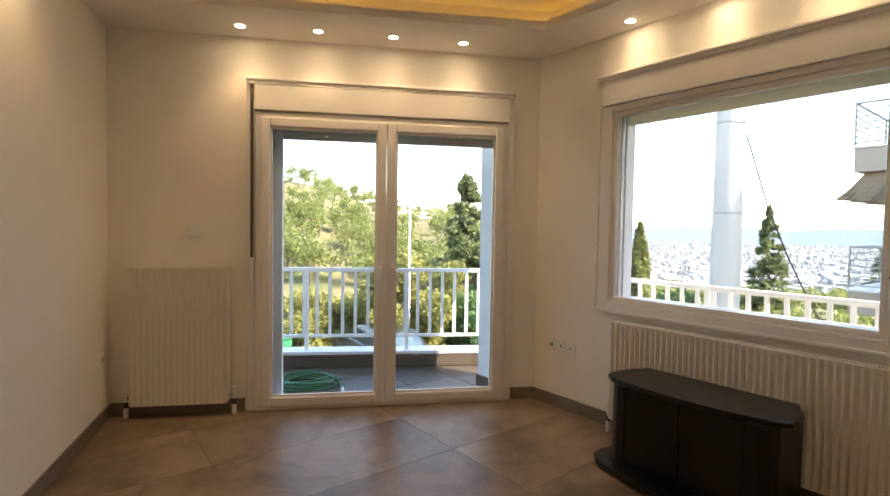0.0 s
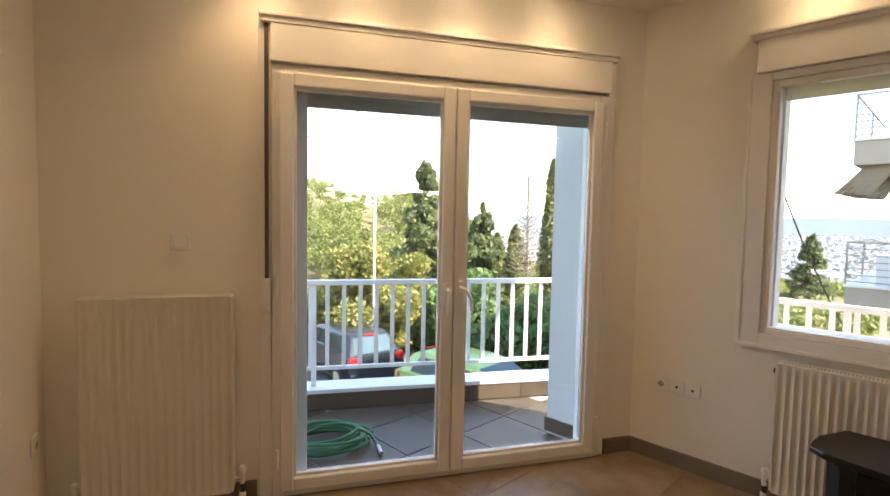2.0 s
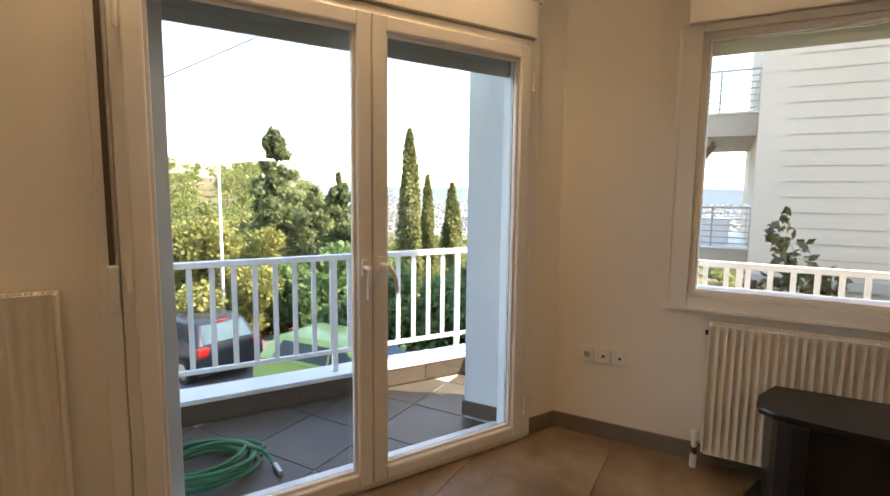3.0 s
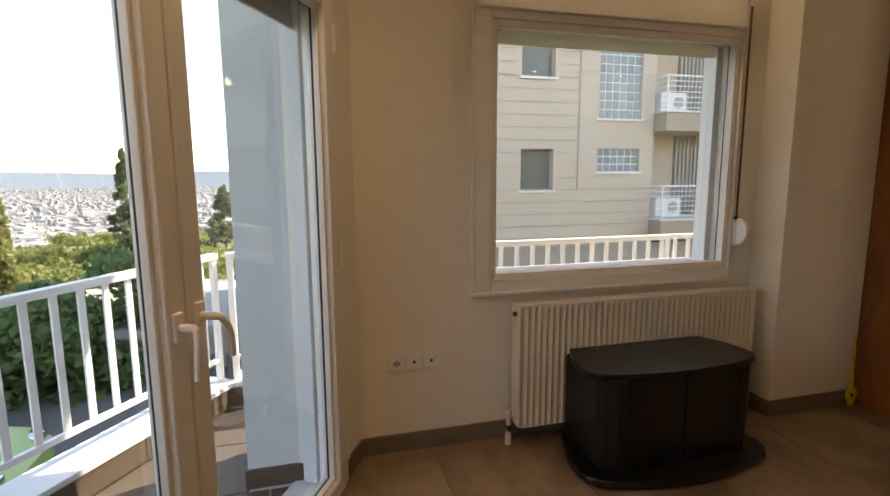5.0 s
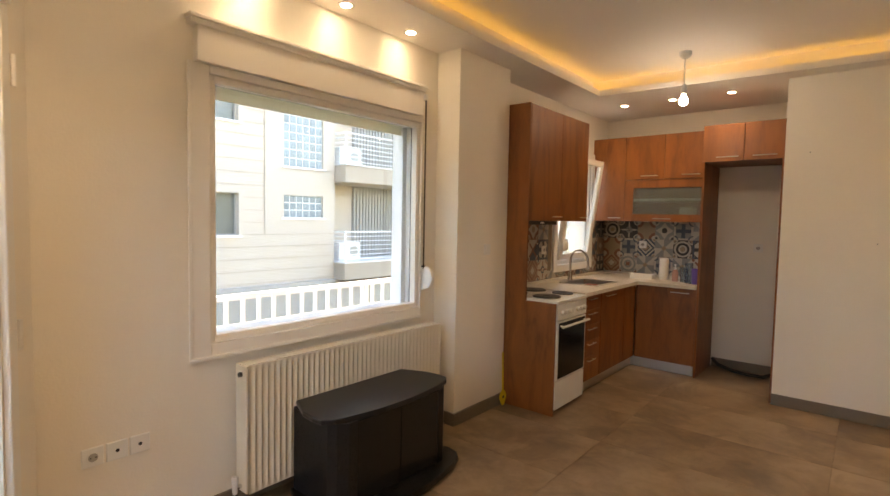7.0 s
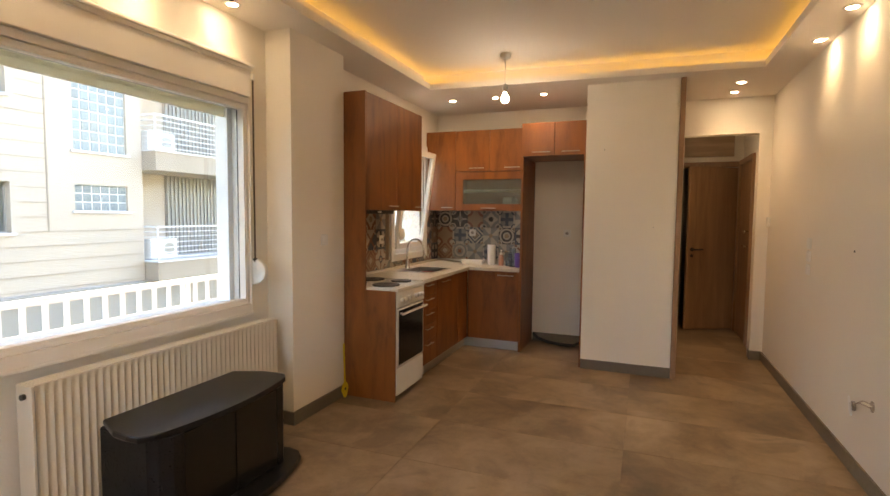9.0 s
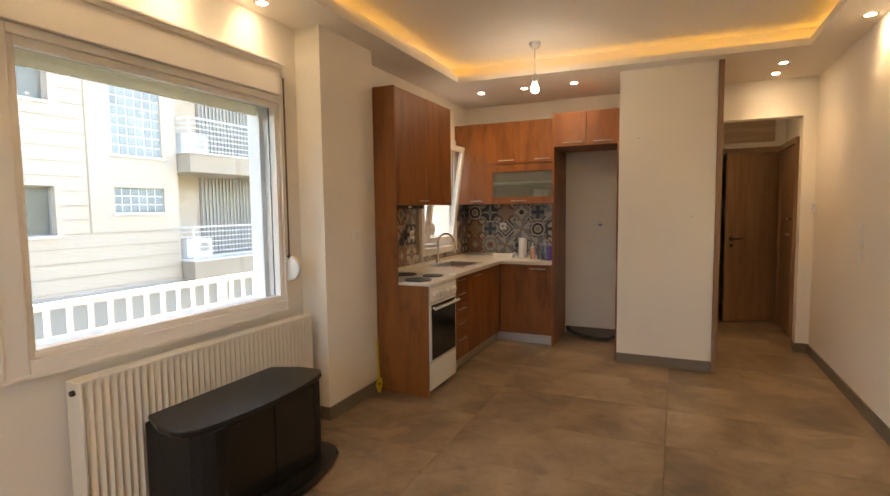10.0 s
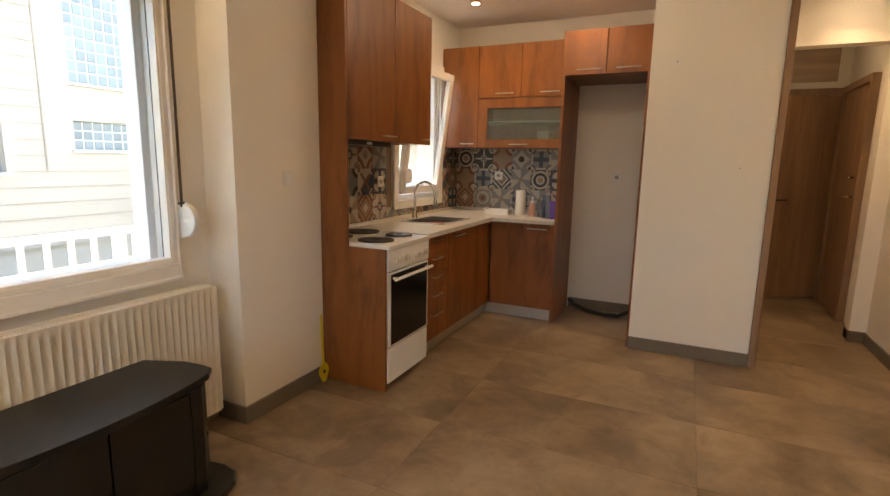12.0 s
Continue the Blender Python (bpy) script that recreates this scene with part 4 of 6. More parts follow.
# worktop with a cut-out for the sink
SX, SY = (-0.5, -0.16), (-4.42, -3.95)
wt = thing("worktop", "speckled white L-shaped worktop with square edge", "worktop")
part("slab", boxes(((-0.635, SY[1], CT0), (-0.012, -3.432, CT1)), ((-0.635, SY[0], CT0), (SX[0], SY[1], CT1)), ((SX[1], SY[0], CT0), (-0.012, SY[1], CT1)), ((-0.635, YF + 0.035, CT0), (-0.012, SY[0], CT1))), WORKTOP, wt)
part("return_slab", boxes(((-1.165, -5.282, CT0), (-0.012, YF + 0.0348, CT1))), WORKTOP, wt)
part("upstand", boxes(((-0.03, -5.26, CT1), (-0.0125, -3.0, CT1 + 0.022)), ((-1.165, -5.2815, CT1), (-0.03, -5.264, CT1 + 0.022))), WORKTOP, wt)
sk_ = thing("sink", "inset stainless steel sink with drainer", "sink")
part("rim", boxes(((SX[0] - 0.02, SY[0] - 0.02, CT1), (SX[0] + 0.012, SY[1] + 0.02, CT1 + 0.005)), ((SX[1] - 0.012, SY[0] - 0.02, CT1), (SX[1] + 0.02, SY[1] + 0.02, CT1 + 0.005)),
                  ((SX[0] + 0.012, SY[0] - 0.02, CT1), (SX[1] - 0.012, SY[0] + 0.012, CT1 + 0.005)), ((SX[0] + 0.012, SY[1] - 0.012, CT1), (SX[1] - 0.012, SY[1] + 0.02, CT1 + 0.005)), bevel=0.002), STEEL, sk_)
part("basin", boxes(((SX[0] + 0.004, SY[0] + 0.004, 0.70), (SX[1] - 0.004, SY[1] - 0.004, 0.704)), ((SX[0] + 0.004, SY[0] + 0.004, 0.704), (SX[0] + 0.008, SY[1] - 0.004, CT1)), ((SX[1] - 0.008, SY[0] + 0.004, 0.704), (SX[1] - 0.004, SY[1] - 0.004, CT1)),
                    ((SX[0] + 0.008, SY[0] + 0.004, 0.704), (SX[1] - 0.008, SY[0] + 0.008, CT1)), ((SX[0] + 0.008, SY[1] - 0.008, 0.704), (SX[1] - 0.008, SY[1] - 0.004, CT1))), STEEL, sk_)
part("drain", lathe([(0.04, 0.704), (0.036, 0.708), (0.012, 0.706)], (-0.33, -4.2, 0), 18), CHROME, sk_)
tp = thing("kitchen_tap", "chrome swan-neck mixer tap", "tap", pose(-0.135, -4.17, CT1 + 0.005))
part("base", lathe([(0.026, 0.0), (0.026, 0.012), (0.02, 0.03), (0.02, 0.07), (0.016, 0.08)], (0, 0, 0), 18), CHROME, tp, smooth=True)
neck = [(0, 0, 0.06), (0, 0, 0.2)] + [(-0.085 + 0.085 * math.cos(a), -0.02 * i / 10, 0.2 + 0.1 * math.sin(a)) for i, a in enumerate([k * math.pi / 10 for k in range(11)])] + [(-0.175, -0.02, 0.15)]
part("spout", tube(neck, 0.011, 12), CHROME, tp, smooth=True)
part("nozzle", lathe([(0.014, 0.11), (0.015, 0.15)], (-0.175, -0.02, 0), 14), CHROME, tp, smooth=True)
part("lever", tube([(0.0, 0.02, 0.06), (-0.01, 0.05, 0.075), (-0.02, 0.09, 0.085)], 0.006, 8), CHROME, tp, smooth=True)
tagged(part("dish_cloth", boxes(((-0.45, -4.2, 0.705), (-0.29, -4.0, 0.862)), ((-0.4, -4.26, 0.705), (-0.33, -4.2, 0.83)), bevel=0.03), RED, None, "crumpled red cloth lying in the sink", smooth=True), category="cloth")

# things on the worktop
pt = thing("paper_towel", "white kitchen paper roll standing on the worktop", "paper towel", pose(-0.77, -5.02, CT1))
part("roll", lathe([(0.045, 0.0), (0.046, 0.004), (0.046, 0.215), (0.045, 0.22), (0.02, 0.22), (0.019, 0.2)], (0, 0, 0), 22), PAPER, pt, smooth=True)
wb = thing("dish_rack", "small white plastic dish tray on the worktop", "dish tray", pose(-0.57, -4.97, CT1, 0, 0, 8))
part("tray", boxes(((-0.11, -0.08, 0.0), (0.11, 0.08, 0.006)), ((-0.11, -0.08, 0.006), (-0.104, 0.08, 0.045)), ((0.104, -0.08, 0.006), (0.11, 0.08, 0.045)), ((-0.104, -0.08, 0.006), (0.104, -0.074, 0.045)), ((-0.104, 0.074, 0.006), (0.104, 0.08, 0.045)), bevel=0.002), PLASTIC, wb)
for x in (-0.13, 0.1):
    part("rim", boxes(((x, -0.085, 0.0452), (x + 0.03, 0.085, 0.05)), bevel=0.002), PLASTIC, wb)
sb = thing("soap_bottle", "small pump bottle of pinkish liquid soap", "soap bottle", pose(-0.90, -4.95, CT1))
part("bottle", lathe([(0.028, 0.0), (0.03, 0.005), (0.03, 0.09), (0.022, 0.11), (0.012, 0.12)], (0, 0, 0), 16), ORANGE, sb, smooth=True)
part("pump", lathe([(0.013, 0.12), (0.013, 0.135), (0.005, 0.137), (0.005, 0.16), (0.012, 0.162), (0.012, 0.172)], (0, 0, 0), 12), PLASTIC, sb, smooth=True)
for k, (x, y, h) in enumerate(((-0.99, -4.93, 0.15), (-1.05, -4.86, 0.2))):
    v = thing("glass_vase", "clear glass vase on the worktop", "vase", pose(x, y, CT1))
    part("vessel", lathe([(0.03, 0.0), (0.034, 0.005), (0.036, h), (0.033, h), (0.031, 0.012), (0.005, 0.01)], (0, 0, 0), 18), BLUEGLASS, v, smooth=True)
pb = thing("plastic_tumbler", "purple plastic tumbler beside the glass vases", "tumbler", pose(-1.12, -4.84, CT1))
part("cup", lathe([(0.034, 0.0), (0.036, 0.004), (0.042, 0.15), (0.039, 0.15), (0.033, 0.01), (0.01, 0.008)], (0, 0, 0), 18), PURPLE, pb, smooth=True)

# wall units
UZ0, UZ1 = 1.456, 2.34
uc = thing("wall_cabinet", "cherry-laminate two-door wall cabinet beside the window", "kitchen cabinet")
part("body", boxes(((-0.366, -3.945, UZ0 + 0.002), (-0.001, -2.928, UZ1))), CHERRY_V, uc)
for y0, y1, hy in ((-3.436, -2.93, (-3.42, -3.28)), (-3.945, -3.44, (-3.93, -3.79))):
    door_front(uc, (-0.386, y0, UZ0), (-0.367, y1, UZ1), ((-0.386, hy[0], UZ0 + 0.035), (-0.386, hy[1], UZ0 + 0.035)), (-0.024, 0, 0))
hood = thing("extractor_hood", "slim black extractor hood under the wall cabinet", "extractor hood")
part("casing", boxes(((-0.36, -3.43, 1.425), (-0.02, -2.932, 1.4555)), bevel=0.003), STEEL_DARK, hood)
part("switch", boxes(((-0.366, -3.2, 1.433), (-0.36, -3.15, 1.447))), PLASTIC, hood)
UF = -4.93
tc_ = thing("wall_cabinet", "tall cherry-laminate corner wall cabinet door", "kitchen cabinet")
part("body", boxes(((-0.36, -5.289, 1.472), (-0.002, UF - 0.02, 2.355))), CHERRY_V, tc_)
door_front(tc_, (-0.36, UF - 0.019, 1.47), (-0.004, UF, 2.355), ((-0.335, UF, 1.505), (-0.2, UF, 1.505)), (0, 0.024, 0))
tc2 = thing("wall_cabinet", "cherry-laminate wall cabinet with two small doors", "kitchen cabinet")
part("body", boxes(((-1.15, -5.289, 1.905), (-0.363, UF - 0.02, 2.355))), CHERRY_V, tc2)
door_front(tc2, (-0.755, UF - 0.019, 1.905), (-0.364, UF, 2.353), ((-0.70, UF, 1.94), (-0.53, UF, 1.94)), (0, 0.024, 0))
door_front(tc2, (-1.149, UF - 0.019, 1.905), (-0.759, UF, 2.353), ((-1.10, UF, 1.94), (-0.93, UF, 1.94)), (0, 0.024, 0))
fg = thing("display_cabinet", "cherry-framed flap cabinet with frosted glass", "kitchen cabinet")
part("body", boxes(((-1.15, -5.289, 1.472), (-0.363, -5.27, 1.9)), ((-1.15, -5.27, 1.472), (-1.132, UF - 0.02, 1.9)), ((-0.381, -5.27, 1.472), (-0.363, UF - 0.02, 1.9)), ((-1.132, -5.27, 1.472), (-0.381, UF - 0.02, 1.488)), ((-1.132, -5.27, 1.885), (-0.381, UF - 0.02, 1.9))), CHERRY_V, fg)
fl = part("flap", boxes(((-1.149, UF - 0.019, 1.47), (-1.112, UF, 1.9)), ((-0.452, UF - 0.019, 1.47), (-0.365, UF, 1.9)), ((-1.112, UF - 0.019, 1.47), (-0.452, UF, 1.545)), ((-1.112, UF - 0.019, 1.815), (-0.452, UF, 1.9)), bevel=0.0015), CHERRY_V, fg)
part("frosted_pane", boxes(((-1.112, UF - 0.013, 1.545), (-0.452, UF - 0.008, 1.815))), FROST, fl, "frosted greenish glass pane")
bar_handle(fl, (-0.84, UF, 1.5), (-0.67, UF, 1.5), (0, 0.024, 0))
part("shelf", boxes(((-1.131, -5.26, 1.69), (-0.382, UF - 0.0215, 1.706))), PLASTIC, fg)
part("light_box", boxes(((-1.0, -5.2, 1.49), (-0.9, -5.0, 1.62))), PAPER, fg)
fp = thing("fridge_panel", "tall cherry-laminate panel beside the fridge niche", "end panel")
part("panel", boxes(((-1.188, -5.289, 0.0), (-1.167, YF, 2.02)), bevel=0.0015), CHERRY_V, fp)
oc = thing("bridge_cabinet", "cherry-laminate two-door cabinet over the empty fridge niche", "kitchen cabinet")
part("body", boxes(((-1.83, -5.289, 2.026), (-1.167, YF - 0.02, 2.355))), CHERRY_V, oc)
door_front(oc, (-1.496, YF - 0.019, 2.024), (-1.167, YF, 2.355), ((-1.46, YF, 2.06), (-1.28, YF, 2.06)), (0, 0.024, 0))
door_front(oc, (-1.83, YF - 0.019, 2.024), (-1.5, YF, 2.355), ((-1.75, YF, 2.06), (-1.57, YF, 2.06)), (0, 0.024, 0))
part("niche_stile", boxes(((-1.833, -5.28, 0.0), (-1.818, -4.40, 2.02))), CHERRY_V, oc)
cb = thing("power_cable", "black cable lying along the niche floor", "cable")
part("cord", tube([(-1.22, -5.2, 0.1), (-1.28, -5.18, 0.05), (-1.4, -5.14, 0.025), (-1.55, -5.1, 0.02), (-1.68, -5.1, 0.022), (-1.76, -5.18, 0.05), (-1.8, -5.24, 0.09)], 0.017, 8), BLACK, cb, smooth=True)

# kitchen window, its sash tilted inwards
KY, KZ = (-4.84, -4.1), (1.02, 2.12)
kw = setting("window_2", boxes(*casing(KY[0] + 0.04, KY[1] - 0.04, KZ[0] + 0.04, KZ[1] - 0.04, 0.045, 0.02, 0.09), bevel=0.004), PVC, None, "white tilt-and-turn kitchen window, tilted open")
part("window_trim", boxes(*casing(KY[0], KY[1], KZ[0], KZ[1], 0.07, -0.03, -0.012), bevel=0.005), PVC, kw)
ks = part("sash", boxes(*casing(-0.29, 0.29, 0.075, 0.99, 0.06, -0.05, 0.0), bevel=0.006), PVC, kw, "white tilted sash", m=pose(0.015, -4.47, 1.06, 0, -7.6, 0))
kp = part("pane", boxes(((-0.03, -0.29, 0.075), (-0.024, 0.29, 0.99))), CLEAR, ks)
kp.visible_shadow = False
part("window_sill", boxes(((0.09, -4.86, 0.99), (0.27, -4.08, 1.015))), MARBLE, kw)
kst = thing("shutter_winder", "round white shutter winder beside the kitchen window", "shutter winder")
part("winder", lathe([(0.03, 0.03), (0.06, 0.0), (0.06, -0.014), (0.05, -0.02)], (-0.056, -4.185, 1.22), 20, "x"), PLASTIC, kst, smooth=True)

# ---- hall ----
pd = thing("pocket_door", "brown veneered sliding door edge against the partition", "door")
part("leaf", boxes(((-2.648, -5.34, 0.002), (-2.607, -4.355, SOFFIT - 0.003)), bevel=0.003), WALNUT, pd)
part("flush_pull", boxes(((-2.651, -4.53, 1.0), (-2.648, -4.5, 1.2)), bevel=0.001), STEEL, pd, "steel flush pull")
hd = thing("hall_door", "brown veneered inner door standing ajar at the hall end", "door", pose(-3.432, -6.885, 0, 0, 0, 30))
hleaf = part("leaf", boxes(((0.0, -0.04, 0.006), (0.65, 0.0, 2.05)), bevel=0.003), WALNUT, hd)
bm = tube([(0.595, 0, 1.02), (0.595, 0.05, 1.02), (0.585, 0.056, 1.02), (0.48, 0.056, 1.024)], 0.009, 8)
hh = part("door_handle", bm, STEEL_DARK, hleaf, "dark lever handle", smooth=True)
part("rosette", lathe([(0.024, 0.0), (0.024, 0.007)], (0.595, 0, 1.02), 16, "y"), STEEL_DARK, hh)
part("key_rosette", lathe([(0.02, 0.0), (0.02, 0.007)], (0.595, 0, 0.94), 16, "y"), STEEL_DARK, hh)
setting("trim_hall_door_frame", boxes(((-3.489, -6.899, 0), (-3.432, -6.878, 2.13)), ((-3.432, -6.899, 2.06), (-2.76, -6.878, 2.13)), ((-2.785, -6.899, 0), (-2.722, -6.878, 2.06)), bevel=0.004), WALNUT)
lf = thing("loft_cupboard", "pale veneered loft cupboard door above the hall door", "cupboard")
part("door", boxes(((-3.378, -6.899, 2.195), (-2.73, -6.878, 2.56)), bevel=0.003), BEECH, lf)
ed = thing("entrance_door", "dark brown flat entrance door, closed", "door")
part("leaf", boxes(((-3.488, -6.78, 0.004), (-3.45, -6.03, 2.065)), bevel=0.003), WALNUT, ed)
part("jamb", boxes(((-3.489, -6.025, 0.0), (-3.43, -5.96, 2.13)), ((-3.489, -6.78, 2.07), (-3.43, -6.025, 2.13)), ((-3.489, -6.85, 0.0), (-3.43, -6.785, 2.13)), bevel=0.003), WALNUT, ed)
part("knob", lathe([(0.012, 0.0), (0.012, 0.03), (0.024, 0.036), (0.024, 0.05), (0.015, 0.056)], (-3.45, -6.1, 1.27), 14, "x"), CHROME, ed, smooth=True)
part("door_handle", tube([(-3.45, -6.1, 1.1), (-3.405, -6.1, 1.1), (-3.4, -6.2, 1.1)], 0.009, 8), CHROME, ed, smooth=True)

# ---- balcony ----
OFF = 1.02
bal = setting("balcony_slab", prism([(0.22, -6.0), (1.05, -6.0), (1.05, 0.72), (-2.6, 2.93), (-3.3, 1.9), (-2.6, 1.72), (0.15, 0.09), (0.22, 0.08)], -0.25, -0.026), BGROUT)
# unseen slab, added so that no sun falls in through the east window
setting("sun_block_slab", boxes(((0.221, -6.0, TOPZ - 0.1), (1.0, 0.1, TOPZ + 0.1))), CREAM)
setting("wall_pier", boxes(((-0.125, 0.2, -0.04), (0.24, 0.515, TOPZ)), ((0.02, 0.02, -0.02), (0.24, 0.2, TOPZ))), RENDER_BLUE)
setting("baseboard_pier", boxes(((-0.137, 0.22, -0.004), (-0.125, 0.527, 0.085)), ((-0.125, 0.515, -0.004), (0.24, 0.527, 0.085))), KERB_TILE)
kerb = setting("balcony_kerb", boxes(((-3.0, OFF, -0.02), (0.33, OFF + 0.17, 0.105))), KERB_TILE, MR)
part("coping", boxes(((-3.0, OFF - 0.015, 0.106), (0.36, OFF + 0.2, 0.136)), bevel=0.004), MARBLE, kerb)
kerb2 = setting("balcony_kerb_east", boxes(((0.8, -6.0, -0.02), (0.97, 0.7, 0.105))), KERB_TILE)
part("coping", boxes(((0.785, -6.0, 0.106), (1.0, 0.69, 0.136)), bevel=0.004), MARBLE, kerb2)


def railing(name, u0, u1, v, m, label, posts):
    t = thing(name, label, "railing", m)
    part("top_rail", boxes(((u0, v - 0.024, 0.885), (u1, v + 0.024, 0.922)), bevel=0.004), RAILPAINT, t)
    part("bottom_rail", boxes(((u0, v - 0.012, 0.255), (u1, v + 0.012, 0.283)), bevel=0.003), RAILPAINT, t)
    n = int((u1 - u0) / 0.117)
    me = mesh_of("baluster", boxes(((-0.015, -0.006, 0.283), (0.015, 0.006, 0.885))), RAILPAINT)
    for i in range(1, n):
        ob = new("baluster", me)
        ob.parent = t
        ob.location = (u0 + (u1 - u0) * i / n, v, 0)
    for u in posts:
        part("post", boxes(((u - 0.018, v - 0.014, 0.136), (u + 0.018, v + 0.014, 0.885)), bevel=0.002), RAILPAINT, t)
    return t


railing("balcony_railing", -3.0, 0.352, OFF + 0.08, MR, "white-painted metal balcony railing with flat balusters", (-2.9, -1.9, -0.95, 0.0, 0.33))
railing("balcony_railing", -0.70, 6.0, 0.87, ME, "white-painted metal railing along the side balcony", (-0.68, 0.9, 2.4, 3.9, 5.4))

hose = thing("garden_hose", "coiled green garden hose lying on the balcony tiles", "hose", MR @ pose(-1.80, 0.44, -0.02))
rng = random.Random(4)
pts, turns = [], 7
for i in range(turns * 26):
    a = 2 * math.pi * i / 26
    k = i / 26
    r = 0.205 - 0.018 * (k % 4) + 0.012 * math.sin(a * 0.37 + k)
    pts.append((r * 1.25 * math.cos(a) + 0.012 * math.sin(k * 2.1), r * 0.95 * math.sin(a) + 0.02 * math.cos(k * 1.7), 0.012 + 0.011 * k + 0.012 * math.sin(a * 1.3 + k * 2)))
pts += [(0.26, -0.02, 0.06), (0.29, -0.07, 0.03), (0.30, -0.12, 0.016)]
pts[:turns * 26] = [(x, y, max(0.0115, z)) for x, y, z in pts[:turns * 26]]
part("coil", tube(pts, 0.0105, 8), GREEN_HOSE, hose, smooth=True)
part("nozzle", tube([(0.30, -0.115, 0.018), (0.305, -0.15, 0.017), (0.31, -0.2, 0.016)], 0.016, 10, 0.012), STEEL, hose, "grey hose nozzle", smooth=True)

# ---- the building we stand in, below the balcony ----
setting("wall_base_storey", prism([(0.2, -8.0), (0.2, 0.05), (-2.6, 1.68), (-3.69, -1.0), (-3.69, -8.0)], -6.0, -0.301), GREYREND)
setting("roof", prism([(0.3, -8.0), (0.3, 0.15), (-2.62, 1.82), (-3.8, -0.9), (-3.8, -8.0)], TOPZ + 0.001, TOPZ + 0.2), CREAM)

# ---- outside: one sheet of ground ----
EYE = (-2.6, -0.6)


def smooth_step(a, b, x):
    t = np.clip((x - a) / (b - a), 0, 1)
    return t * t * (3 - 2 * t)


def ground_z(x, y):
    """Street level by the house, a pine hill to the north, the plain with the town far below to the east."""
    dx, dy = np.asarray(x, float) - EYE[0], np.asarray(y, float) - EYE[1]
    r = np.hypot(dx, dy)
    yaw = np.degrees(np.arctan2(-dx, dy))              # 0 north, -90 east
    hill = smooth_step(-51, -42, yaw) * (1 - smooth_step(120, 170, yaw))
    east = 1 - smooth_step(-56, -38, yaw)
    near = -3.25 - 1.8 * smooth_step(12, 30, r) - east * 1.5 * smooth_step(8, 25, r)
    up = hill * ((9.5 + 7.5 * smooth_step(-36, -18, yaw)) * smooth_step(26, 130, r) + 0.8 * np.sin(yaw * 0.21) * smooth_step(60, 140, r))
    mid = (1 - hill) * (6.0 * smooth_step(40, 90, r)) * (1 - east)
    down = -(1 - hill) * 62.0 * smooth_step(40, 480, r)
    return near + up + mid + down


def ground_mat():
    m, nt, b = principled("dry_hillside_and_hazy_plain", (0.2, 0.17, 0.1), 0.95)
    geo = nt.nodes.new("ShaderNodeNewGeometry")
    n1 = nt.nodes.new("ShaderNodeTexNoise")
    n1.inputs["Scale"].default_value, n1.inputs["Detail"].default_value = 0.12, 8
    nt.links.new(geo.outputs["Position"], n1.inputs["Vector"])
    n2 = nt.nodes.new("ShaderNodeTexNoise")
    n2.inputs["Scale"].default_value, n2.inputs["Detail"].default_value = 3.0, 6
    nt.links.new(geo.outputs["Position"], n2.inputs["Vector"])
    c = ramp(nt, math_node(nt, "MULTIPLY_ADD", n2.outputs["Fac"], 0.4, math_node(nt, "MULTIPLY", n1.outputs["Fac"], 0.6)), [(0.38, (0.06, 0.085, 0.025)), (0.5, (0.15, 0.135, 0.055)), (0.64, (0.26, 0.205, 0.115))])
    # low far ground turns blue-grey: distance haze painted into its colour
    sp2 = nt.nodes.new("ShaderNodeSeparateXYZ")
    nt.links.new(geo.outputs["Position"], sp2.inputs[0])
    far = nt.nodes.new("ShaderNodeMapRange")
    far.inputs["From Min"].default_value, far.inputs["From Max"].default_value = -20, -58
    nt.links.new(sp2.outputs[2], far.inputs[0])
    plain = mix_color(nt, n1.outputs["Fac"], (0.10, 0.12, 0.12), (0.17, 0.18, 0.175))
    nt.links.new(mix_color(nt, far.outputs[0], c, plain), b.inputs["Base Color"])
    bump(nt, b, n2.outputs["Fac"], 0.4, 0.1)
    return m


radii = [0.5] + [2.2 * 1.125 ** i for i in range(64)]
angs = [2 * math.pi * i / 120 for i in range(120)]
verts, faces = [], []
for r in radii:
    for a in angs:
        x, y = EYE[0] + r * math.sin(a), EYE[1] + r * math.cos(a)
        verts.append((x, y, float(ground_z(x, y))))
for i in range(len(radii) - 1):
    for k in range(120):
        faces.append((i * 120 + k, i * 120 + (k + 1) % 120, (i + 1) * 120 + (k + 1) % 120, (i + 1) * 120 + k))
faces.append(tuple(range(119, -1, -1)))
gm = bpy.data.meshes.new("ground")
gm.from_pydata(verts, [], faces)
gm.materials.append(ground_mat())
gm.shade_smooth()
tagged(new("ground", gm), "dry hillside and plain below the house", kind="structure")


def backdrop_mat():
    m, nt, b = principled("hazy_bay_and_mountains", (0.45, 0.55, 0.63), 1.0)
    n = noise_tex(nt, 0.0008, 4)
    # the air's haze is put in here as a pale blue base colour
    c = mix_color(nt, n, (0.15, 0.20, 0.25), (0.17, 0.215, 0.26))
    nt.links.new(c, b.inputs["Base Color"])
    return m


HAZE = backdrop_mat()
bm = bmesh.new()
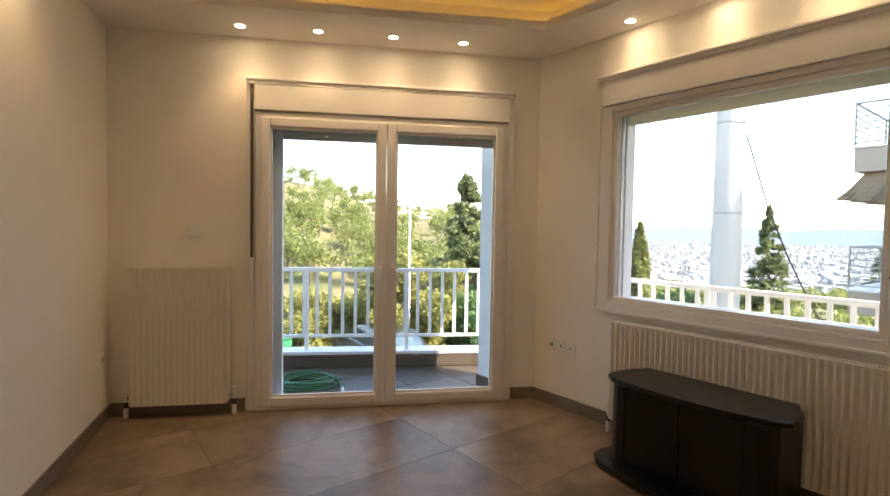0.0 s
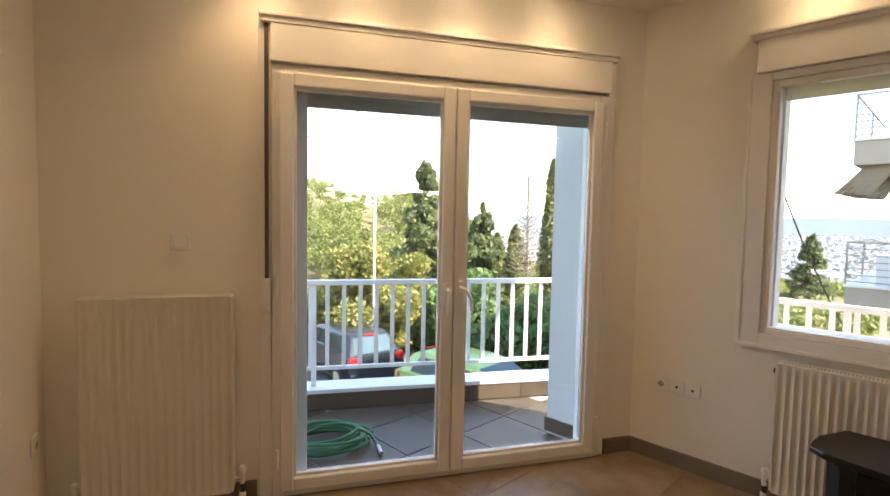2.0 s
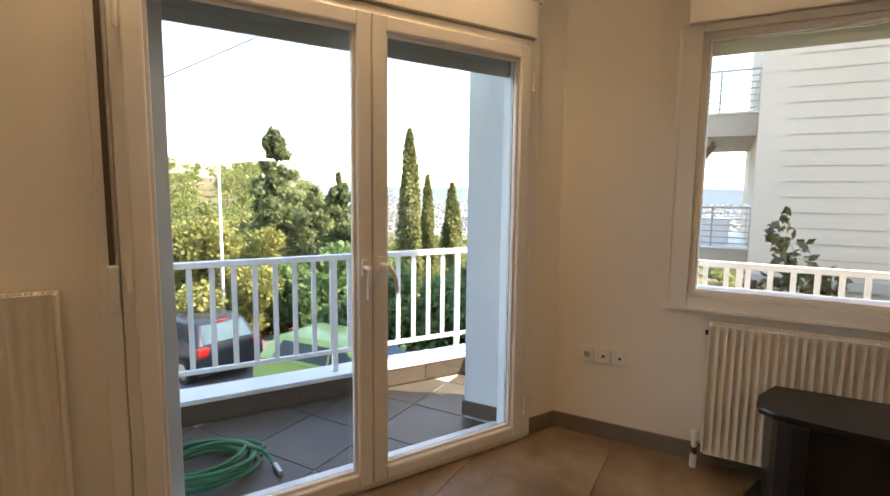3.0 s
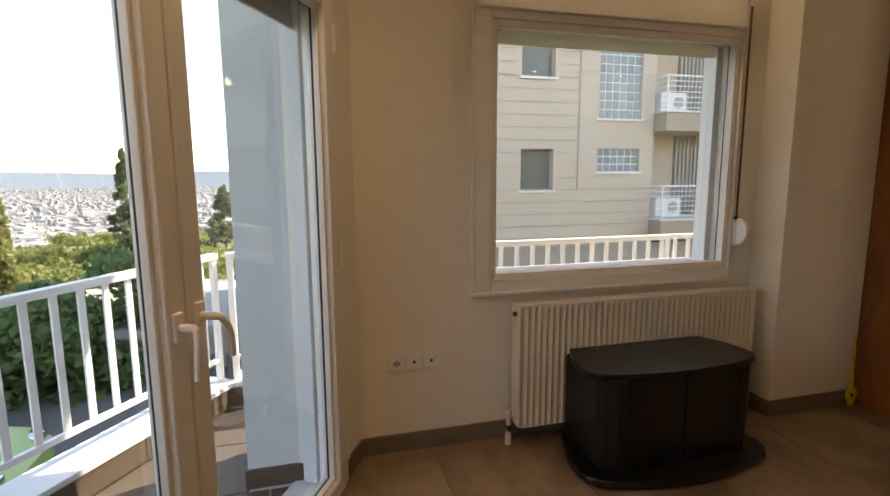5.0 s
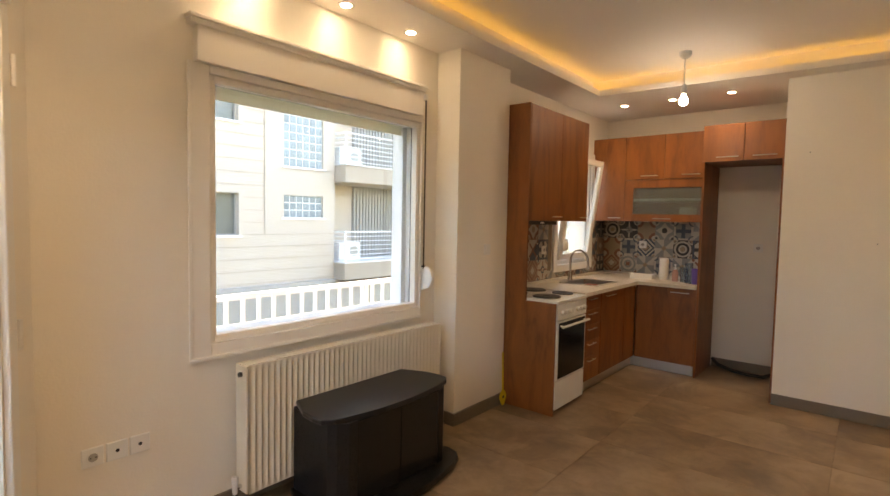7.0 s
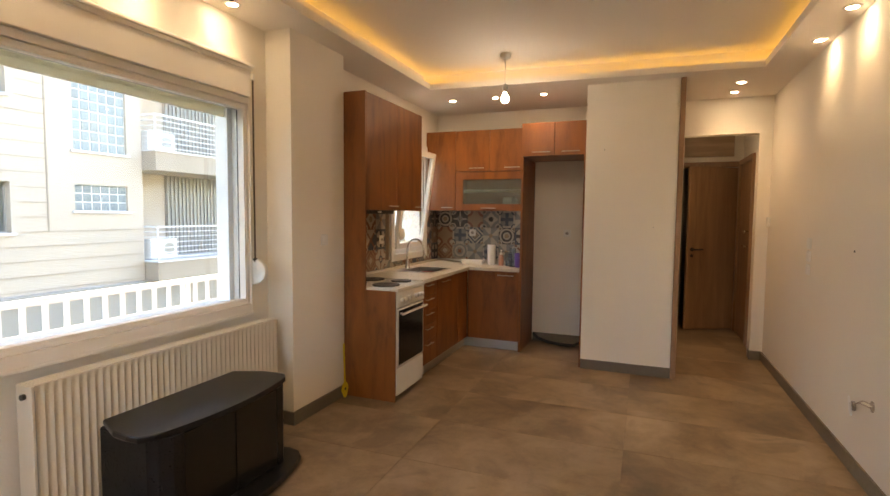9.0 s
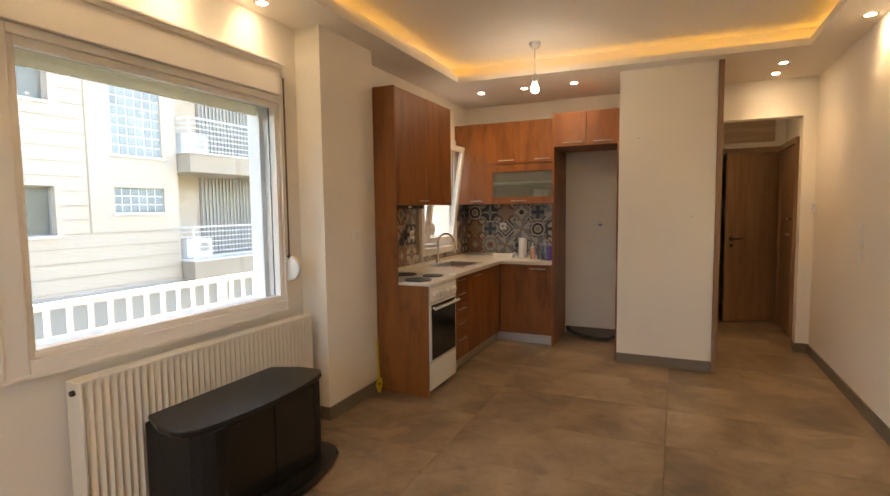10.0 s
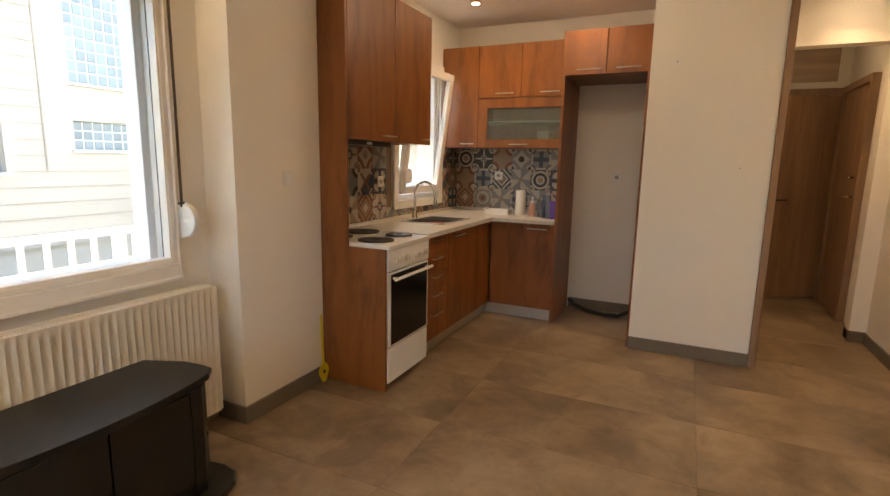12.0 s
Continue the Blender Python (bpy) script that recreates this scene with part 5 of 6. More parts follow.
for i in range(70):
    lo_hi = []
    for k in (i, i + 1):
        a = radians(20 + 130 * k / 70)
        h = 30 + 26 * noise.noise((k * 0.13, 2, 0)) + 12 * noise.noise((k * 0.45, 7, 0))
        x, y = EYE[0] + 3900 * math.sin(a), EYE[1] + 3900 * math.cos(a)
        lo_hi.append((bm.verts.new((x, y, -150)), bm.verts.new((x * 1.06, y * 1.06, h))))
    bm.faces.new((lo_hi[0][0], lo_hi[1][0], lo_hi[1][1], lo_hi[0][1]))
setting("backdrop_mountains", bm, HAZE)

# the town on the plain
rs = np.random.RandomState(5)
CITY = mottled("pale_town_blocks", (0.44, 0.43, 0.41), (0.24, 0.24, 0.24), 0.02, 0.2, 0.9, 0.0, amount=0.8)
verts, faces = [], []
for i in range(9500):
    yaw = radians(rs.uniform(-105, -44))
    r = 210 * (3800 / 210) ** rs.rand()
    x, y = EYE[0] - r * math.sin(yaw), EYE[1] + r * math.cos(yaw)
    z = float(ground_z(x, y))
    w, d, h = rs.uniform(5, 13), rs.uniform(5, 13), rs.uniform(3, 8)
    c, s = math.cos(rs.rand() * 1.6), math.sin(rs.rand() * 1.6)
    n0 = len(verts)
    for zz in (z - 4, z + h):
        for px, py in ((-w, -d), (w, -d), (w, d), (-w, d)):
            verts.append((x + px * c / 2 - py * s / 2, y + px * s / 2 + py * c / 2, zz))
    faces += [(n0 + 4, n0 + 5, n0 + 6, n0 + 7)] + [(n0 + k, n0 + (k + 1) % 4, n0 + 4 + (k + 1) % 4, n0 + 4 + k) for k in range(4)]
cm = bpy.data.meshes.new("town")
cm.from_pydata(verts, [], faces)
cm.materials.append(CITY)
tagged(new("town", cm), "dense pale town blocks spread over the plain", "town", kind="stuff")


# ---- trees ----
def leaf_cloud(points, size, rs_, flat=0.6):
    """Small leaf blades, two triangles each, at the points."""
    n = len(points)
    a = rs_.normal(size=(n, 3))
    a /= np.linalg.norm(a, axis=1)[:, None]
    b = rs_.normal(size=(n, 3))
    b -= (b * a).sum(1)[:, None] * a
    b /= np.linalg.norm(b, axis=1)[:, None]
    s = size * rs_.uniform(0.6, 1.4, n)[:, None]
    p0, p1, p2, p3 = points - a * s, points + b * s * flat, points + a * s, points - b * s * flat
    v = np.stack([p0, p1, p2, p3], 1).reshape(-1, 3)
    f = np.arange(4 * n).reshape(-1, 4)
    return v, f


def crown_points(kind, h, r, n, rs_):
    if kind == "cypress":
        t = rs_.rand(n) ** 0.85
        rad = r * (np.sin(np.pi * np.clip(t * 0.93 + 0.07, 0, 1)) ** 0.55) * (1 - 0.35 * t)
        a = rs_.rand(n) * 2 * np.pi
        k = np.sqrt(rs_.uniform(0.35, 1.0, n)) * (1 + 0.18 * np.sin(a * 3 + t * 14))
        return np.stack([rad * k * np.cos(a), rad * k * np.sin(a), t * h], 1)
    if kind == "spruce":
        nb = 70
        bt = np.sort(rs_.rand(nb) ** 0.8)
        ba = rs_.rand(nb) * 2 * np.pi
        idx = rs_.randint(0, nb, n)
        t, a = bt[idx], ba[idx] + rs_.normal(size=n) * 0.22
        length = r * (1.04 - t) ** 0.75 * (0.65 + 0.5 * ((idx * 7919) % 97) / 97)
        u = rs_.rand(n) ** 0.6
        z = t * h * 0.95 - length * u * 0.12 + rs_.normal(size=n) * 0.10 * h / 7 + 0.08 * h
        return np.stack([length * u * np.cos(a), length * u * np.sin(a), z], 1)
    nc = 16 if kind == "bush" else 22
    c = rs_.normal(size=(nc, 3)) * np.array([0.42, 0.42, 0.26]) * np.array([r, r, h])
    c[:, 2] += h * 0.55
    idx = rs_.randint(0, nc, n)
    d = rs_.normal(size=(n, 3))
    d /= np.linalg.norm(d, axis=1)[:, None]
    q = rs_.uniform(0.5, 1.0, n)[:, None]
    p = c[idx] + d * q * np.array([r * 0.42, r * 0.42, h * 0.22])
    p[:, 2] = np.maximum(p[:, 2], 0.05)
    return p


def tree(name, label, kind, x, y, h, r, n, size, leaf, trunk_h, seed, group=""):
    rs_ = np.random.RandomState(seed)
    z = float(ground_z(x, y)) - 0.1
    t = thing(name, label, "shrub" if kind == "bush" else "tree", pose(x, y, z), group)
    bm = bmesh.new()
    add_tube(bm, [(0, 0, 0), (0.04 * r, 0.02 * r, (trunk_h + h * 0.5) * 0.5), (0, 0, trunk_h + h * 0.75)], 0.035 * (h + trunk_h) / 2 + 0.03, 8, 0.02)
    for i in range(7):
        a, q = rs_.rand() * 6.28, rs_.uniform(0.1, 0.6)
        add_tube(bm, [(0, 0, trunk_h + h * q * 0.7), (r * 0.35 * math.cos(a), r * 0.35 * math.sin(a), trunk_h + h * (q * 0.7 + 0.12)), (r * 0.7 * math.cos(a), r * 0.7 * math.sin(a), trunk_h + h * (q * 0.7 + 0.16))], 0.03 + 0.004 * h, 5, 0.008)
    part("trunk", bm, BARK, t, smooth=True)
    p = crown_points(kind, h, r, n, rs_)
    if kind == "round":
        p[:, 2] *= h / np.percentile(p[:, 2], 99.5)
        p[:, :2] *= 1.15 * r / np.percentile(np.hypot(p[:, 0], p[:, 1]), 98)
    p[:, 2] += trunk_h
    v, f = leaf_cloud(p, size, rs_)
    me = bpy.data.meshes.new("crown")
    me.from_pydata(v.tolist(), [], f.tolist())
    me.materials.append(leaf)
    ob = new("crown", me)
    ob.parent = t
    return t


L_CYP = leaf_mat("cypress_foliage", (0.14, 0.17, 0.06), (0.32, 0.32, 0.12))
L_SPR = leaf_mat("conifer_foliage", (0.09, 0.135, 0.06), (0.22, 0.25, 0.11))
L_PINE = leaf_mat("pine_foliage", (0.125, 0.165, 0.05), (0.29, 0.31, 0.10))
L_YEL = leaf_mat("yellowing_foliage", (0.20, 0.22, 0.065), (0.35, 0.33, 0.105))
L_BUSH = leaf_mat("dark_shrub_foliage", (0.085, 0.18, 0.065), (0.20, 0.30, 0.11))
L_MAG = leaf_mat("glossy_magnolia_leaves", (0.05, 0.085, 0.03), (0.19, 0.145, 0.07), 0.3)


def bearing(yaw, d):
    return EYE[0] - d * math.sin(radians(yaw)), EYE[1] + d * math.cos(radians(yaw))


for k, (yaw, d, top, r) in enumerate(((-57.1, 25, 4.3, 0.72), (-59.1, 32, 2.3, 0.6), (-61.9, 29, 1.78, 0.75), (-52.8, 34, 0.9, 1.0), (-50.7, 36, 0.3, 1.0))):
    x, y = bearing(yaw, d)
    g = float(ground_z(x, y))
    tree("cypress", "slender dark green cypress below the balcony", "cypress", x, y, top - g - 0.2, r, 5200, 0.12, L_CYP, 0.3, 20 + k, "cypresses")
for k, (yaw, d, top, r) in enumerate(((-42.6, 26, 4.0, 2.6), (-49.2, 24, 1.8, 1.9), (-72.3, 53, 3.4, 2.2), (-46.5, 28, 1.2, 2.0), (-80.8, 59.5, 0.2, 2.4))):
    x, y = bearing(yaw, d)
    g = float(ground_z(x, y))
    tree("conifer", "dense dark green conifer with ragged drooping branches", "spruce", x, y, top - g - 0.6, r, 11000, 0.13, L_SPR, 0.6, 40 + k, "conifers")
for k, (yaw, d, top, r) in enumerate(((-36.6, 16, 0.25, 1.9), (-31.0, 19, -1.5, 1.5), (-27.0, 18, -1.4, 1.5), (-42.0, 20, -0.4, 1.8), (-23.0, 20, -1.6, 1.6))):
    x, y = bearing(yaw, d)
    g = float(ground_z(x, y))
    tree("broadleaf_tree", "round yellow-green tree by the street", "round", x, y, top - g - 0.5, r, 13000, 0.08, L_YEL, 0.7, 60 + k, "street trees")
for k, (yaw, d, r, h) in enumerate(((-50, 15.5, 1.5, 2.5), (-54, 15, 1.6, 2.6), (-58.5, 15, 1.6, 2.5), (-63, 14.5, 1.5, 2.6), (-67.5, 14.5, 1.5, 2.5), (-45, 17.5, 1.5, 2.6), (-71, 15, 1.6, 2.5))):
    x, y = bearing(yaw, d)
    tree("shrub", "dense dark green shrub along the street edge", "bush", x, y, h, r, 6500, 0.10, L_BUSH, 0.1, 80 + k, "street shrubs")
x, y = bearing(-54.2, 31)
bt = thing("bare_tree", "tall leafless pale tree among the cypresses", "tree", pose(x, y, float(ground_z(x, y)) - 0.1))
bm = bmesh.new()
add_tube(bm, [(0, 0, 0), (0.05, 0, 5), (0, 0.05, 10.6)], 0.16, 7, 0.03)
for i in range(170):
    z = 4.5 + 6.0 * i / 170
    a = i * 2.4
    l_ = 1.3 * (1.05 - (z - 4.5) / 6.2)
    add_tube(bm, [(0, 0, z), (l_ * 0.6 * math.cos(a), l_ * 0.6 * math.sin(a), z + 0.1), (l_ * math.cos(a), l_ * math.sin(a), z + 0.35)], 0.028, 4, 0.012)
part("trunk", bm, mottled("grey_dead_wood", (0.30, 0.25, 0.21), (0.22, 0.18, 0.15), 5, 40, 0.9, 0.2), bt)

# woods: many pines on the hill, broadleaf scrub lower down, woods towards the town
rs = np.random.RandomState(11)


def woods(name, label, count, yaw0, yaw1, r0, r1, hs, rsz, per, size, leaf, trunk):
    av, af, tv_, tf, n0 = [], [], bmesh.new(), [], 0
    for i in range(count):
        yaw, d = rs.uniform(yaw0, yaw1), r0 * (r1 / r0) ** rs.rand()
        x, y = bearing(yaw, d)
        g = float(ground_z(x, y))
        h, r = rs.uniform(*hs), rs.uniform(*rsz)
        p = crown_points("round", h * 0.75, r, per, rs)
        p += np.array([x, y, g + trunk * h])
        v, f = leaf_cloud(p, size, rs)
        av.append(v)
        af.append(f + n0)
        n0 += len(v)
        add_tube(tv_, [(x, y, g - 0.2), (x + 0.1, y, g + h * (trunk + 0.3))], 0.11, 5, 0.05)
    me = bpy.data.meshes.new(name)
    me.from_pydata(np.concatenate(av).tolist(), [], np.concatenate(af).tolist())
    me.materials.append(leaf)
    ob = tagged(new(name, me), label, "woods", kind="stuff")
    part("trunks", tv_, BARK, ob)


woods("hill_pines", "yellow-green pines scattered over the dry hillside", 340, -50, -4, 42, 170, (2.2, 3.8), (1.1, 1.9), 460, 0.15, L_PINE, 0.35)
woods("valley_trees", "mixed green trees on the slope towards the town", 430, -112, -46, 30, 210, (1.4, 2.8), (1.4, 2.4), 260, 0.22, L_PINE, 0.1)
woods("slope_scrub", "low green scrub at the foot of the hill", 60, -52, -12, 20, 34, (0.8, 1.5), (1.0, 1.7), 700, 0.11, L_YEL, 0.05)

# ---- street ----
setting("road", boxes(((-30, -4.2, 0), (16, 4.0, 0.02)), bevel=0.0), ASPHALT, pose(6.0, 8.2, -3.265, 0, 0, NA))


def car(name, label, m, paint, length=3.9):
    """Small hatchback; local x forward, z up from the road."""
    t = thing(name, label, "car", m)
    L = length / 2

    def section(y, k):
        return [(-L, y * k, 0.32), (-L, y * k, 0.62), (-L + 0.06, y * k, 0.95), (-L + 0.55, y * k, 0.98), (L - 1.3, y * k, 0.97), (L - 0.3, y * k, 0.78), (L, y * k, 0.58), (L, y * k, 0.3)]
    bm = bmesh.new()
    ys = [(-0.80, 0.93), (-0.84, 1.0), (-0.6, 1.0), (0.6, 1.0), (0.84, 1.0), (0.80, 0.93)]
    cols = []
    for j, (y, k) in enumerate(((-0.79, 0.94), (-0.85, 1.0), (-0.55, 1.03), (0.55, 1.03), (0.85, 1.0), (0.79, 0.94))):
        cols.append([bm.verts.new((x * k, y, z * (1.0 if 0 < j < 5 else 0.99) + (0.03 if j in (2, 3) and z > 0.7 else 0))) for x, _, z in section(y, k)])
    n = len(cols[0])
    for c0, c1 in zip(cols, cols[1:]):
        for i in range(n):
            bm.faces.new((c0[i], c0[(i + 1) % n], c1[(i + 1) % n], c1[i]))
    bm.faces.new(cols[0][::-1])
    bm.faces.new(cols[-1])
    body = part("body", bm, paint, t, smooth=True)
    prof = [(-L + 0.1, 0.95), (-L + 0.42, 1.40), (-L + 0.7, 1.47), (0.1, 1.48), (0.42, 1.42), (1.15, 0.97)]
    bm = bmesh.new()
    rows_ = [[bm.verts.new((x, s * (0.78 if z < 1.0 else 0.60), z)) for x, z in prof] for s in (-1, 1)]
    for i in range(len(prof) - 1):
        bm.faces.new((rows_[0][i], rows_[0][i + 1], rows_[1][i + 1], rows_[1][i]))
    bm.faces.new(rows_[0][::-1])
    bm.faces.new(rows_[1])
    bmesh.ops.bevel(bm, geom=bm.edges[:], offset=0.05, segments=3, affect="EDGES", profile=0.5)
    part("cabin", bm, paint, t, smooth=True)
    off = 0.012

    def glass_panel(nm, quad):
        bm = bmesh.new()
        a = [bm.verts.new(q) for q in quad]
        bm.faces.new(a)
        bmesh.ops.solidify(bm, geom=bm.faces[:], thickness=0.01)
        part(nm, bm, SCREENGLASS if nm != "side_window" else CARGLASS, t)
    for s in (-1, 1):
        glass_panel("side_window", [(-L + 0.5, s * (0.765 + off), 1.02), (0.0, s * (0.765 + off), 1.02), (0.0, s * (0.64 + off), 1.37), (-L + 0.72, s * (0.64 + off), 1.37)])
        glass_panel("side_window", [(0.06, s * (0.765 + off), 1.02), (0.92, s * (0.765 + off), 1.02), (0.42, s * (0.645 + off), 1.35), (0.06, s * (0.64 + off), 1.37)])
        part("door_mirror", boxes(((0.75, s * 0.86, 1.0), (0.87, s * 1.0, 1.12)), bevel=0.03), paint, t, smooth=True)
        part("door_handle", boxes(((-0.1, s * 0.853, 0.86), (0.08, s * 0.872, 0.885)), bevel=0.005), paint, t)
        part("sill_trim", boxes(((-1.2, s * 0.84, 0.28), (1.2, s * 0.866, 0.36)), bevel=0.01), BLACK, t)
        part("headlight", boxes(((L - 0.34, s * 0.5, 0.62), (L - 0.02, s * 0.8, 0.76)), bevel=0.04), CHROME, t, smooth=True)
        part("tail_light", boxes(((-L - 0.02, s * 0.55, 0.72), (-L + 0.16, s * 0.82, 0.96)), bevel=0.04), TAILRED, t, "red tail lamp", smooth=True)
        for x in (-L + 0.68, L - 0.72):
            wh = part("wheel", lathe([(0.2, -0.09), (0.29, -0.095), (0.3, -0.07), (0.3, 0.07), (0.29, 0.095), (0.2, 0.09)], (x, s * 0.77, 0.3), 26, "y"), TYRE, t, smooth=True)
            part("rim", lathe([(0.05, -0.1), (0.19, -0.085), (0.2, -0.06), (0.2, 0.06), (0.19, 0.085), (0.05, 0.1)], (x, s * 0.775, 0.3), 20, "y"), STEEL, wh, smooth=True)
    glass_panel("windscreen", [(1.16, -0.66, 1.0), (1.16, 0.66, 1.0), (0.46, 0.55, 1.425), (0.46, -0.55, 1.425)])
    glass_panel("rear_window", [(-L + 0.11, -0.62, 1.0), (-L + 0.11, 0.62, 1.0), (-L + 0.4, 0.52, 1.38), (-L + 0.4, -0.52, 1.38)])
    part("brake_light", boxes(((-L + 0.36, -0.14, 1.405), (-L + 0.42, 0.14, 1.435)), bevel=0.008), TAILRED, t, "red high brake lamp")
    part("number_plate", boxes(((-L - 0.025, -0.26, 0.62), (-L - 0.005, 0.26, 0.73))), PLASTIC, t)
    part("bumper", boxes(((-L - 0.05, -0.82, 0.34), (-L + 0.1, 0.82, 0.56)), bevel=0.04), paint, t, smooth=True)
    return t


car("parked_car", "lime-green hatchback parked below the balcony", pose(5.54, 6.16, -3.245, 0, 0, 272.8), LIME)
car("parked_car", "dark grey hatchback parked along the street", pose(5.26, 11.28, -3.245, 0, 0, 84.1), GREYCAR)
bn = thing("waste_container", "green plastic wheeled waste container", "waste container", pose(2.1, 12.6, -3.245, 0, 0, 20))
part("tub", prism([(-0.6, -0.45), (0.6, -0.45), (0.6, 0.45), (-0.6, 0.45)], 0.16, 1.1, 0.03), BINGREEN, bn)
part("lid", boxes(((-0.64, -0.5, 1.1), (0.64, 0.5, 1.2)), bevel=0.05), BINGREEN, bn, smooth=True)
for s in (-0.5, 0.5):
    for q in (-0.35, 0.35):
        part("wheel", lathe([(0.09, -0.02), (0.09, 0.02)], (s, q, 0.09), 12, "y"), TYRE, bn)

lx, ly = bearing(-37.0, 15)
lz = float(ground_z(lx, ly))
sl = thing("street_lamp", "tall white twin-arm street lamp", "street lamp", pose(lx, ly, lz))
H = 2.05 - lz
part("pole", tube([(0, 0, -0.1), (0, 0, H)], 0.05, 12, 0.035), RAILPAINT, sl, smooth=True)
for s in (-1, 1):
    ar = part("arm", tube([(0, 0, H - 0.02), (s * 0.55 * 0.85, -s * 0.55 * 0.5, H + 0.02), (s * 1.05 * 0.85, -s * 1.05 * 0.5, H + 0.09)], 0.022, 8), RAILPAINT, sl, smooth=True)
    part("lamp_head", boxes(((-0.24, -0.08, -0.03), (0.24, 0.08, 0.04)), bevel=0.03), RAILPAINT, ar, m=pose(s * 1.25 * 0.85, -s * 1.25 * 0.5, H + 0.1, 0, 0, NA), smooth=True)
up_ = thing("utility_pole", "thick pale concrete utility pole outside the window", "utility pole", pose(5.45, 0.95, -3.3))
part("shaft", tube([(0, 0, 0), (0, 0, 11.7)], 0.24, 20, 0.17), CONCRETE_POLE, up_, smooth=True)
for z in (4.9, 6.3):
    part("band", lathe([(0.215, z), (0.215, z + 0.03)], (0, 0, 0), 20), METAL_RAIL, up_)
cbl = thing("overhead_cable", "black overhead cable from the utility pole", "cable")
part("wire", tube([(5.62, 0.95, 3.3), (5.7, 0.75, 2.666), (5.72, 0.476, 1.712), (5.74, 0.198, 0.987), (5.76, -0.12, 0.28), (5.78, -0.6, -0.6)], 0.011, 6), BLACK, cbl)
cb2 = thing("overhead_cable", "black overhead cable sagging across the street", "cable")
part("wire", tube([(-2.0, 9.6, 0.6), (2.2, 9.0, 2.74), (3.3, 9.0, 3.38), (9.0, 8.6, 6.8)], 0.015, 6), BLACK, cb2)

# ---- the apartment block across the side street ----
FX = 8.0
ab = thing("apartment_block", "cream rendered apartment block with beige balconies", "building")
holes = [(-5.07, -4.29, 3.45, 4.35), (-5.07, -4.29, 1.03, 1.93), (-7.25, -6.16, 2.62, 4.6), (-7.25, -6.16, 1.43, 1.95)]
MF = Matrix(((0, 1, 0, FX), (1, 0, 0, 0), (0, 0, 1, 0), (0, 0, 0, 1)))
bm = wall_bm(-7.6, -1.19, 0.0, 0.3, -7.0, 9.0, holes)
for v in bm.verts:
    v.co = MF @ v.co
part("facade", bm, CREAM, ab)
part("inner_core", boxes(((FX + 0.32, -7.6, -7.0), (FX + 8, -1.43, 9.0))), GREYREND, ab)
part("north_wall", boxes(((FX + 0.3, -1.43, -7.0), (FX + 8, -1.19, 9.0))), CREAM, ab)
part("setback_wall", boxes(((FX + 0.9, -34.0, -7.0), (FX + 1.2, -7.6, 9.0))), CREAM, ab)
part("base_storey", boxes(((FX - 0.02, -12.0, -7.0), (FX, -1.19, -0.25))), GREYREND, ab)
# recessed grooves drawn as raised strips, their shade put in as colour
for i in range(30):
    z = -0.05 + i * 0.27
    segs = [(-5.65 if z > 1.15 else -7.55, -1.61)]
    for h in holes[:2]:
        if h[2] - 0.08 < z < h[3] + 0.05:
            segs = [(segs[0][0], h[0] - 0.12), (h[1] + 0.12, -1.61)]
    for a, b in segs:
        part("groove_strip", boxes(((FX - 0.012, a, z), (FX - 0.001, b, z + 0.014))), GROOVE, ab)
part("corner_bead", boxes(((FX - 0.014, -5.68, 1.05), (FX - 0.001, -5.655, 8.0))), GROOVE, ab)
part("cornice_band", boxes(((FX - 0.1, -7.6, -0.26), (FX - 0.001, -1.16, -0.1))), GREYREND, ab)
for (y0, y1, z0, z1) in holes[:2]:
    w = part("window", boxes(*casing(y0 + 0.03, y1 - 0.03, z0 + 0.03, z1 - 0.03, 0.03, FX + 0.14, FX + 0.2)), GREYREND, ab)
    part("pane", boxes(((FX + 0.16, y0 + 0.03, z0 + 0.03), (FX + 0.17, y1 - 0.03, z1 - 0.03))), WIN_DARK, w)
    part("sill", boxes(((FX - 0.05, y0 - 0.05, z0 - 0.05), (FX + 0.2, y1 + 0.05, z0))), MARBLE, w)
for (y0, y1, z0, z1) in holes[2:]:
    w = part("glass_block_window", boxes(((FX + 0.058, y0, z0), (FX + 0.12, y1, z1))), MARBLE, ab, "window of square glass blocks")
    nx, nz = 6, int(round((z1 - z0) / 0.195)) if z1 - z0 < 1 else 10
    bw, bh = (y1 - y0) / nx, (z1 - z0) / nz
    me = mesh_of("glass_block", boxes(((-0.03, -bw / 2 + 0.012, -bh / 2 + 0.012), (0.03, bw / 2 - 0.012, bh / 2 - 0.012)), bevel=0.012), GLASSBLOCK)
    for i in range(nx):
        for k in range(nz):
            ob = new("glass_block", me)
            ob.parent = w
            ob.location = (FX + 0.075, y0 + bw * (i + 0.5), z0 + bh * (k + 0.5))
    part("sill", boxes(((FX - 0.04, y0 - 0.06, z0 - 0.05), (FX + 0.1, y1 + 0.06, z0))), MARBLE, w)


